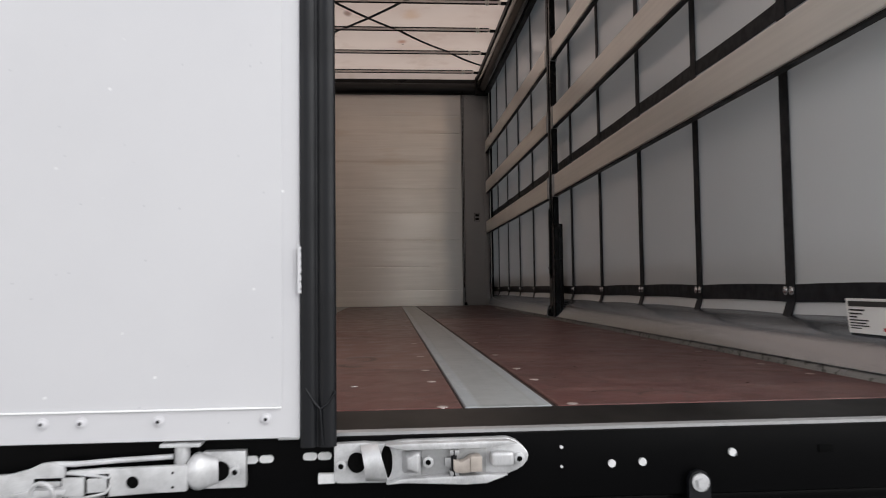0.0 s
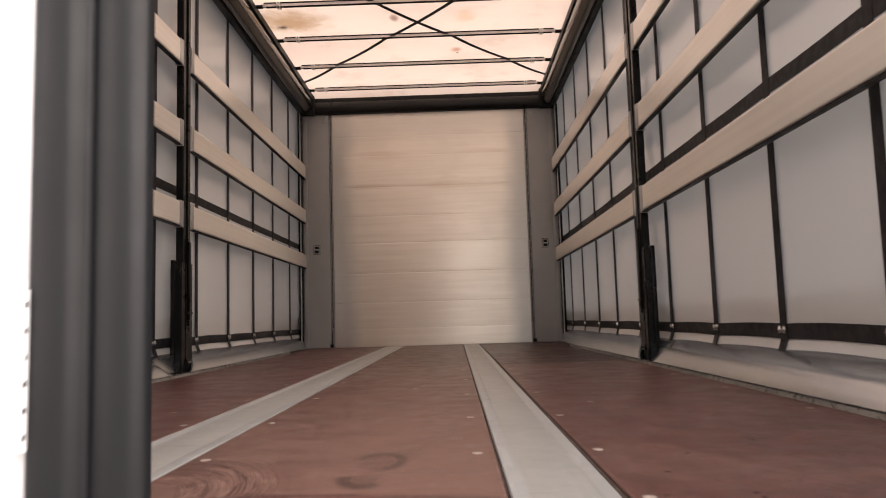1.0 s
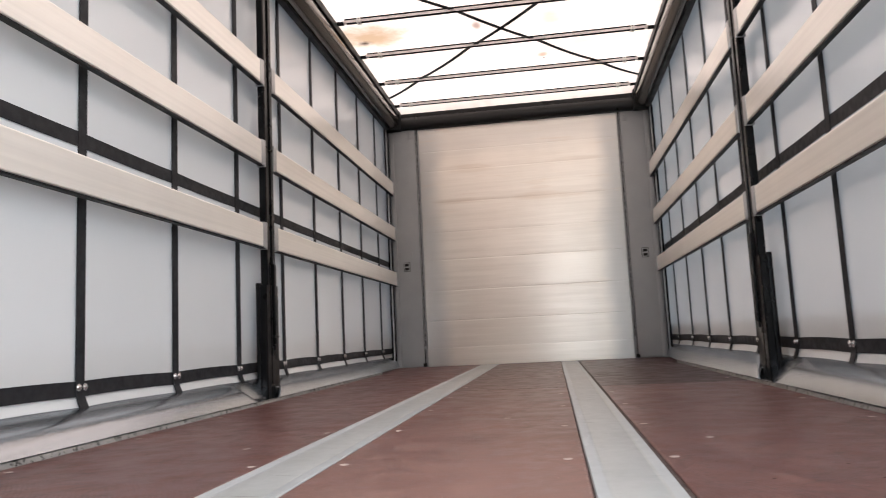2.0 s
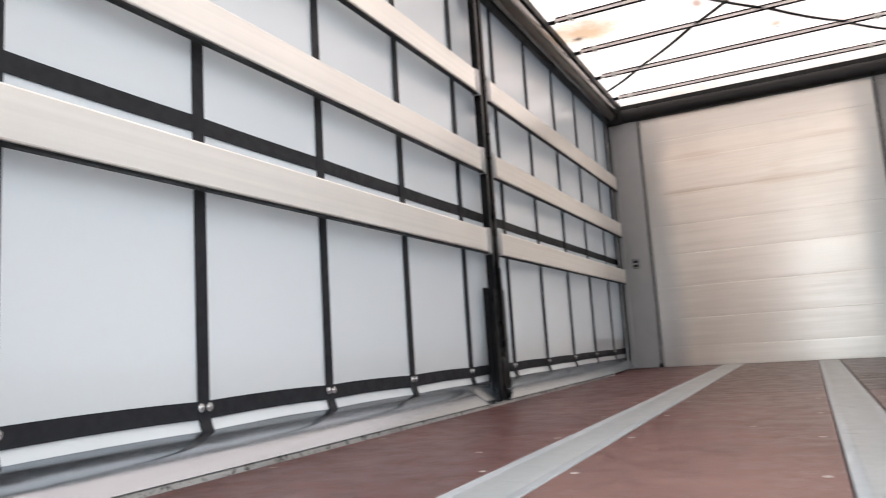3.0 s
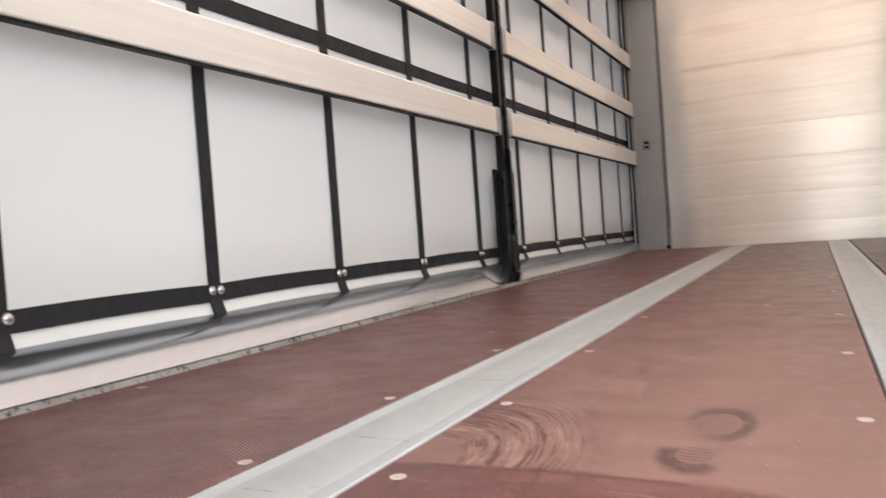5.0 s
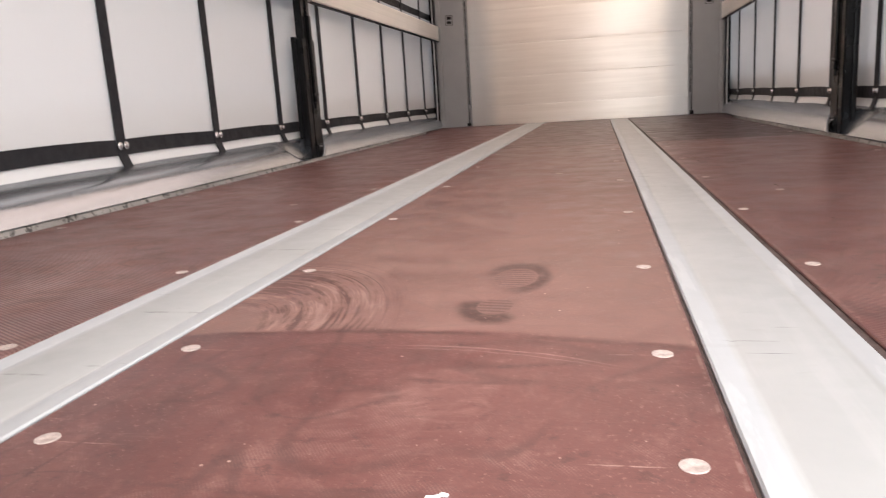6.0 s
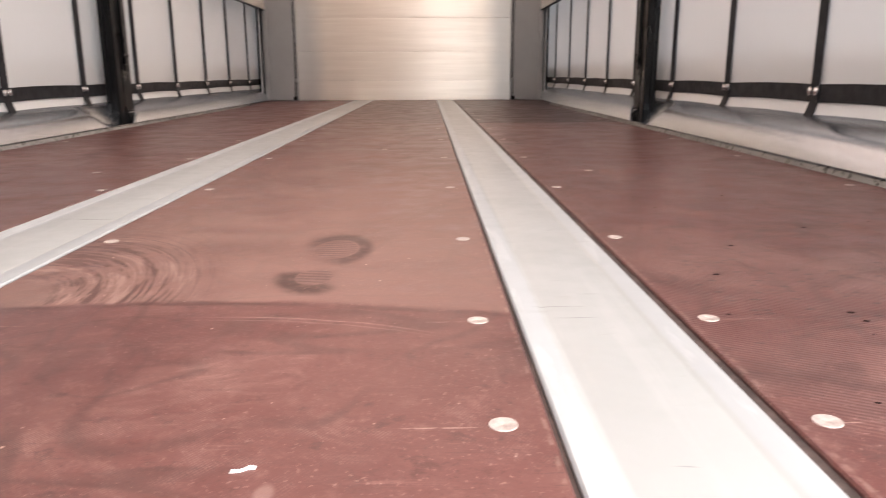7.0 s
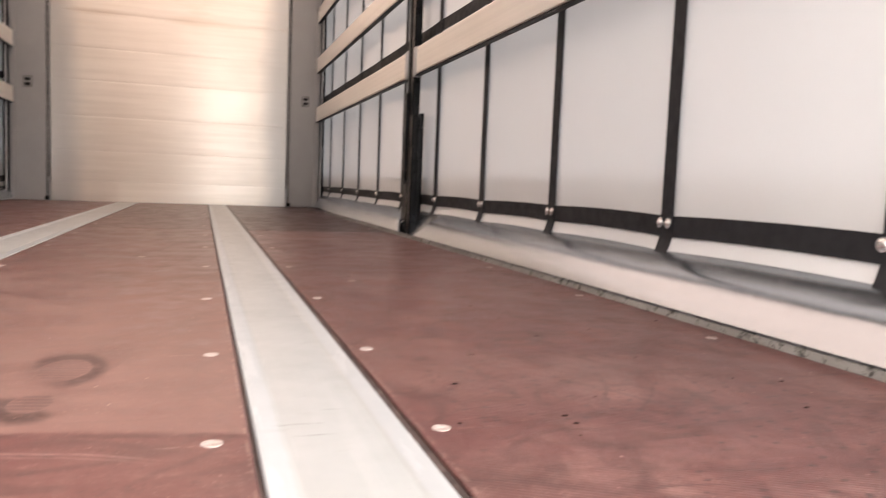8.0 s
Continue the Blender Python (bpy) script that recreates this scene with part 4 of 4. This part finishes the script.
# ---- sill and rear beam ----
sill = thing("rear_sill", (0, BACK, -0.05), "black steel rear sill with a bright worn lip", "sill", kind="structure")
part("plate", bm_prism([(FLOOR_END - 0.003, -0.001), (FLOOR_END - 0.003, -0.05), (BACK + 0.01, -0.05), (BACK, -0.0205), (BACK, -0.017)], "x", -1.2, 1.2), M_SILL, sill, smooth=0)
part("lip", bm_prism([(BACK - 0.004, -0.021), (BACK - 0.004, -0.016), (BACK + 0.004, -0.0135), (BACK + 0.004, -0.0165)], "x", -1.2, 1.2), M_CAP, sill, "bare bright metal lip", 0)
part("beam", bm_box(-1.25, 1.25, BACK + 0.001, BACK + 0.07, -0.125, -0.0215, 0.004), M_BEAM, sill)
part("lower_flange", bm_box(-1.25, 1.25, BACK + 0.02, BACK + 0.09, -0.145, -0.13, 0.003), M_BEAM, sill)

# white discs stand in for the bright view through the beam's holes and slots
for px, pz, r in ((0.4993, -0.074, 0.006), (0.5477, -0.073, 0.006), (0.6912, -0.0622, 0.0062), (0.4209, -0.0469, 0.0026), (0.4209, -0.0765, 0.002)):
    part("hole_disc", bm_cyl((px, BACK - 0.0005, pz), "y", r, 0.004, 16), M_PLAIN_WHITE, sill)
for px, pz in ((-0.0468, -0.0528), (-0.0241, -0.0523), (0.04, -0.0503), (0.0617, -0.0503)):
    bm = join(bm_box(px - 0.005, px + 0.005, BACK - 0.0025, BACK + 0.0015, pz - 0.0055, pz + 0.0055), bm_cyl((px - 0.005, BACK - 0.0005, pz), "y", 0.0055, 0.0041, 14), bm_cyl((px + 0.005, BACK - 0.0005, pz), "y", 0.0055, 0.0041, 14))
    part("slot_disc", bm, M_PLAIN_WHITE, sill)
px, pz = 0.8432, -0.0607
part("slot", bm_box(px - 0.012, px + 0.012, BACK - 0.001, BACK + 0.002, pz - 0.006, pz + 0.006, 0.001), M_GAP, sill)
px, pz = 0.633, -0.1036
part("bracket", bm_prism([(px - 0.017, pz - 0.06), (px - 0.017, pz + 0.004), (px - 0.011, pz + 0.014), (px, pz + 0.018), (px + 0.011, pz + 0.014), (px + 0.017, pz + 0.004), (px + 0.017, pz - 0.06)], "y", BACK - 0.012, BACK - 0.002), M_RUBBER, sill)
part("washer", bm_cyl((px, BACK - 0.0145, pz), "y", 0.0135, 0.004, 24), M_ZINC, sill)
part("hex_bolt", bm_cyl((px, BACK - 0.02, pz), "y", 0.0085, 0.009, 6), M_ZINC, sill)
# black boxes added to keep the space below the beam dark
for x0, x1 in ((-1.25, 0.6), (0.78, 1.25)):
    part("dark_backing", bm_box(x0, x1, BACK + 0.06, BACK + 0.14, -0.55, -0.132, 0.004), M_BEAM, sill)
bumper = thing("bumper_bar", (0.65, 0.4, -0.19), "light grey bumper bar under the rear beam", "bumper")
part("tube", bm_box(0.62, 0.79, BACK + 0.02, BACK + 0.08, -0.21, -0.152, 0.01), M_GREYPAINT, bumper)

# ---- rear door, closed half ----
REAR = 0.953           # the door and its locks are drawn to a slightly larger scale


def settle(owner):
    """Brings a thing drawn to the larger scale to its true size and place on the rear end."""
    p = owner.location
    owner.location, owner.scale = (REAR * p.x + 0.0378, p.y, REAR * p.z + 0.0026), (REAR, REAR, REAR)


DY = 0.302
door = thing("rear_door", (-0.6, DY, 0), "closed white rear door leaf with a black rubber edge seal", "door")
part("leaf", bm_box(-1.3, -0.008, DY, DY + 0.03, -0.02, 2.6, 0.003), M_WHITE, door)
# lip coloured paler than the skin for the sky light it catches
part("joint_lip", bm_box(-1.27, -0.037, DY - 0.0045, DY, 0.026, 0.0288, 0.0006), M_LIP, door)
part("skin", bm_box(-1.27, -0.036, DY - 0.003, DY + 0.001, 0.029, 2.57, 0.0012), M_WHITE, door)
for x in (-0.06, -0.219, -0.332, -0.388, -0.55, -0.7, -0.86, -1.02):
    bolt = part("bolt", join(bm_cyl((x, DY - 0.003, 0.0105), "y", 0.0062, 0.007, 20, 0.0052, 0.0012), bm_cyl((x, DY - 0.001, 0.0105), "y", 0.0085, 0.0025, 22, None, 0.0005)), M_WHITE, door)
    part("socket", bm_cyl((x, DY - 0.0064, 0.0105), "y", 0.0028, 0.001, 6), M_DARK, bolt)
seal = [(-0.0085, DY + 0.026), (-0.0085, DY - 0.003), (-0.006, DY - 0.0055), (0.0, DY - 0.0065), (0.008, DY - 0.0062), (0.0125, DY - 0.0045), (0.0155, DY - 0.0005), (0.0175, DY + 0.0012), (0.0195, DY - 0.0005),
        (0.023, DY - 0.0035), (0.03, DY - 0.0055), (0.038, DY - 0.005), (0.0435, DY - 0.002), (0.046, DY + 0.003), (0.0445, DY + 0.0065), (0.031, DY + 0.0135), (0.018, DY + 0.021), (0.008, DY + 0.026)]
part("edge_seal", bm_prism(seal, "z", -0.034, 2.6), M_RUBBER, door, "dark ribbed rubber seal", 88)
for pts in ([(0.0, 0.055), (0.012, 0.036), (0.022, 0.024)], [(0.046, 0.05), (0.034, 0.032), (0.022, 0.024)], [(0.022, 0.024), (0.024, -0.005), (0.026, -0.03)]):
    part("seal_crease", tube([(a, DY - 0.006, b) for a, b in pts], 0.0016, 8), M_RUBBER, door)
tag = part("edge_label", bm_box(-0.0115, -0.0062, DY - 0.0071, DY - 0.0055, 0.2, 0.272), M_WHITE, door, "narrow white label with dark marks")
for i in range(0, 11, 2):
    w = 0.001 + 0.002 * rng.random()
    part("print_bar", bm_box(-0.0062 - 0.5 * w, -0.0061, DY - 0.0075, DY - 0.0071, 0.205 + i * 0.0059, 0.2075 + i * 0.0059), M_INK, tag)
part("bottom_lip", bm_box(-0.042, -0.01, DY - 0.002, DY + 0.03, -0.022, -0.018, 0.001), M_CAP, door)
settle(door)

# ---- door locks on the beam ----


def lock_bolt(x, z, y, owner):
    b = part("hex_socket_bolt", bm_cyl((x, y - 0.003, z), "y", 0.0085, 0.008, 20, None, 0.001), M_ZINC, owner)
    part("socket", bm_cyl((x, y - 0.0072, z), "y", 0.0045, 0.001, 6), M_GAP, b)


LY = 0.305


def dished(points, y0, y1, bev=0.002):
    return bm_prism(points, "y", y0, y1, bev)


lock = thing("door_lock", (0.19, LY, -0.065), "grey zinc door lock body without its handle", "lock")
out = [(0.041, -0.035), (0.047, -0.0335), (0.087, -0.0325), (0.115, -0.0347), (0.149, -0.0314), (0.312, -0.0304), (0.325, -0.035), (0.336, -0.044), (0.343, -0.052), (0.345, -0.0585), (0.343, -0.066), (0.336, -0.075), (0.325, -0.081), (0.313, -0.0856), (0.2766, -0.096), (0.245, -0.0972), (0.149, -0.0925), (0.115, -0.0945), (0.047, -0.0935), (0.041, -0.09)]
part("plate", dished(out, LY + 0.01, BACK - 0.002), M_ZINC, lock)
part("upper_rim", dished([(0.12, -0.0345), (0.149, -0.0322), (0.311, -0.0313), (0.326, -0.037), (0.303, -0.0385), (0.28, -0.042), (0.15, -0.0425), (0.144, -0.0415)], LY - 0.008, LY + 0.012, 0.0025), M_ZINC, lock)
part("lower_rim", dished([(0.12, -0.0935), (0.145, -0.0852), (0.275, -0.082), (0.31, -0.084), (0.2766, -0.0955), (0.245, -0.0967), (0.149, -0.092)], LY - 0.008, LY + 0.012, 0.0025), M_ZINC, lock)
part("pocket", bm_box(0.176, 0.277, LY + 0.0075, LY + 0.0105, -0.083, -0.042, 0.001), M_CAP, lock)
loop = []
for i in range(17):
    a = math.pi * i / 16
    lean = 0.004 * math.cos(a)
    loop.append([(0.0845 + lean + 0.004 * math.sin(a) + dx * (1 + 0.12 * math.cos(a)), LY + 0.012 - 0.034 * math.sin(a), -0.0625 - (0.0275 + 0.09 * dx) * math.cos(a)) for dx in (0, 0.008, 0.016, 0.024, 0.03)])
part("keeper_loop", thicken(bm_sheet(loop), 0.0045), M_ZINC, lock, smooth=60)
for x, rx in ((0.076, 0.014), (0.122, 0.009)):
    tall = 0.0155 if rx > 0.01 else 0.025
    oval = [(x + rx * math.cos(a), -0.0622 + tall * math.sin(a)) for a in [2 * math.pi * i / 28 for i in range(28)]]
    part("opening", bm_prism(oval, "y", LY + 0.007, LY + 0.011), M_GAP, lock)
bm = bm_box(0.1463, 0.1735, LY - 0.012, LY + 0.012, -0.0795, -0.0435, 0.006, 3)
for v in bm.verts:
    if v.co.y < LY - 0.002:
        v.co.x += 0.006 * (1 if v.co.x < 0.158 else 0)
        v.co.z = -0.062 + (v.co.z + 0.062) * (0.55 if v.co.x < 0.165 else 0.85)
part("knob", bm, M_ZINC, lock, smooth=60)
bm = bm_box(0.283, 0.3185, LY - 0.014, LY + 0.012, -0.072, -0.0495, 0.006, 3)
for v in bm.verts:
    if v.co.y < LY:
        v.co.z += 0.002
part("end_block", bm, M_ZINC, lock, smooth=60)
part("catch", dished([(0.224, -0.056), (0.2341, -0.061), (0.242, -0.0585), (0.251, -0.052), (0.2667, -0.0517), (0.2667, -0.0758), (0.252, -0.076), (0.24, -0.0779), (0.229, -0.0765), (0.224, -0.0735)], LY - 0.016, LY + 0.006, 0.0025), M_BEIGE, lock, "beige worn catch")
part("catch_head", bm_box(0.25, 0.268, LY - 0.0185, LY - 0.01, -0.0755, -0.0522, 0.002), M_BEIGE, lock)
part("pivot", bm_cyl((0.2255, LY - 0.006, -0.0635), "z", 0.0042, 0.039, 14), M_DARK, lock)
for z in (-0.0475, -0.079):
    part("pivot_lug", bm_box(0.2185, 0.2335, LY - 0.01, LY + 0.01, z - 0.004, z + 0.004, 0.002), M_CAP, lock)
part("spring_tail", bm_box(0.211, 0.2235, LY - 0.004, LY + 0.008, -0.0705, -0.056, 0.002), M_CAP, lock)
part("tab", bm_box(0.016, 0.042, LY + 0.014, LY + 0.024, -0.0945, -0.0795, 0.001), M_PLAIN_WHITE, lock)
for x, z in ((0.052, -0.066), (0.186, -0.063), (0.329, -0.062)):
    lock_bolt(x, z, LY + 0.009 if x != 0.186 else LY + 0.0065, lock)
settle(lock)

lock = thing("door_lock", (-0.25, LY, -0.07), "grey zinc door lock with its handle closed under the door", "lock")
part("plate", bm_box(-0.158, -0.093, LY + 0.01, BACK - 0.002, -0.0955, -0.0395, 0.003), M_ZINC, lock)
part("opening", bm_cyl((-0.1315, LY + 0.008, -0.0685), "y", 0.0142, 0.005, 28), M_GAP, lock)
lock_bolt(-0.108, -0.07, LY + 0.009, lock)
cup = []
for i in range(11):
    f = i / 10
    x = -0.176 + 0.041 * f
    half = (0.019 + 0.0095 * min(1.0, f / 0.22) ** 0.6) * (1 - 0.32 * max(0.0, f - 0.4) / 0.6)
    deep = 0.03 * (0.75 + 0.25 * math.sin(math.pi * min(1.0, f * 1.3))) * (1 - 0.45 * f)
    cup.append([(x + 0.006 * math.sin(a) * (f - 0.4), LY + 0.012 - deep * math.sin(a), -0.068 - half * math.cos(a)) for a in [math.pi * j / 16 for j in range(17)]])
part("cam_cup", thicken(bm_sheet(cup), 0.0025), M_ZINC, lock, smooth=60)
part("handle", dished([(-0.3484, -0.0575), (-0.3, -0.0555), (-0.1746, -0.0535), (-0.1746, -0.0924), (-0.23, -0.0935), (-0.2858, -0.0965), (-0.3525, -0.1), (-0.3525, -0.0905)], LY - 0.014, LY - 0.002, 0.003), M_ZINC, lock)
part("grip_plate", dished([(-0.62, -0.078), (-0.52, -0.073), (-0.4498, -0.0604), (-0.4276, -0.0592), (-0.4, -0.0523), (-0.3831, -0.0445), (-0.3664, -0.0432), (-0.3511, -0.0527), (-0.349, -0.064), (-0.3535, -0.0893), (-0.3525, -0.1015), (-0.4498, -0.11), (-0.62, -0.118)], LY - 0.016, LY - 0.006, 0.003), M_ZINC, lock)
part("upper_rod", tube([(-0.366, LY - 0.008, -0.0475), (-0.34, LY - 0.004, -0.0492), (-0.283, LY + 0.001, -0.0468), (-0.2, LY + 0.006, -0.0442)], 0.0042), M_ZINC, lock)
part("lower_rod", tube([(-0.3525, LY - 0.0145, -0.0965), (-0.3164, LY - 0.0145, -0.0952), (-0.292, LY - 0.0145, -0.0905), (-0.2855, LY - 0.0145, -0.083), (-0.2862, LY - 0.0145, -0.0685), (-0.3, LY - 0.0145, -0.0655), (-0.347, LY - 0.0145, -0.0598)], 0.0022, 8), M_ZINC, lock)
part("recess", bm_box(-0.3545, -0.287, LY - 0.0148, LY - 0.0138, -0.0955, -0.0625, 0.0003), M_GAP, lock)
part("lever_block", bm_box(-0.3515, -0.3205, LY - 0.0215, LY - 0.0145, -0.0925, -0.0655, 0.0015), M_ZINC, lock)
bm = bm_box(-0.3165, -0.2895, LY - 0.0195, LY - 0.0145, -0.0885, -0.068, 0.0015)
for v in bm.verts:
    if v.co.x > -0.3:
        v.co.y += 0.003
part("lever_tongue", bm, M_ZINC, lock)
part("pin", bm_cyl((-0.187, LY + 0.008, -0.04), "z", 0.0115, 0.034, 24, None, 0.001), M_ZINC, lock)
part("pin_plate", bm_box(-0.217, -0.157, LY - 0.008, LY + 0.022, -0.0285, -0.0235, 0.001), M_ZINC, lock)
part("hole", bm_cyl((-0.253, LY - 0.0142, -0.076), "y", 0.0088, 0.002, 24), M_GAP, lock)
part("ring_slot", bm_box(-0.3925, -0.353, LY - 0.0168, LY - 0.0155, -0.0785, -0.066, 0.0005), M_GAP, lock)
part("slot_bar", bm_box(-0.386, -0.354, LY - 0.0195, LY - 0.016, -0.0775, -0.0705, 0.0015), M_ZINC, lock)
ring = [(-0.3762 + 0.0165 * math.cos(a), LY - 0.027 - 0.005 * math.sin(a), -0.0885 + 0.0195 * math.sin(a)) for a in [2 * math.pi * i / 24 for i in range(24)]]
part("ring", tube(ring + ring[:1], 0.0032), M_ZINC, lock)
part("latch_tongue", dished([(-0.4234, -0.0868), (-0.3942, -0.0808), (-0.3456, -0.0815), (-0.347, -0.0882), (-0.3942, -0.0913)], LY - 0.026, LY - 0.016, 0.001), M_ZINC, lock)
for z in (-0.064, -0.085):
    part("rivet_hole", bm_cyl((-0.195, LY - 0.0142, z), "y", 0.0018, 0.002, 10), M_GAP, lock)
settle(lock)

# ---- paper label on the curtain ----
label = thing("paper_label", (1.27, 0.83, 0.06), "white paper label with dark lines at the curtain hem", "label")


def on_label(y, f, off):
    """A point on the label, which hangs from the hem and lies over the rail: f runs from its foot to its head."""
    u = 1 - f
    x, z = 1.262 - 0.069 * u, 0.161 - 0.074 * u - 0.008 * math.sin(math.pi * u)
    return (x - off - 0.003 * math.sin(3 * (y - 0.7) / 0.2), y - 0.118 * u, z + 0.6 * off)


rows_ = [[on_label(y, f / 8, 0.0) for y in (0.915, 0.88, 0.84, 0.8, 0.74)] for f in range(9)]
part("paper", thicken(bm_sheet(rows_), 0.0008), M_PAPER, label)
for i, (f, w) in enumerate(((0.87, 0.15), (0.72, 0.06), (0.63, 0.05), (0.54, 0.03), (0.45, 0.07), (0.36, 0.06), (0.27, 0.07), (0.18, 0.04))):
    h = 0.06 if i == 0 else 0.018
    pts = [[on_label(0.905 - w * q, f + d, 0.0016) for q in (0, 0.5, 1)] for d in (-h, h)]
    part("print_bar", thicken(bm_sheet(pts), 0.0004), M_INK, label)
pts = [[on_label(y, f, 0.0018) for y in (0.79, 0.765)] for f in (0.12, 0.25)]
part("red_mark", thicken(bm_sheet(pts), 0.0004), M_RED, label)
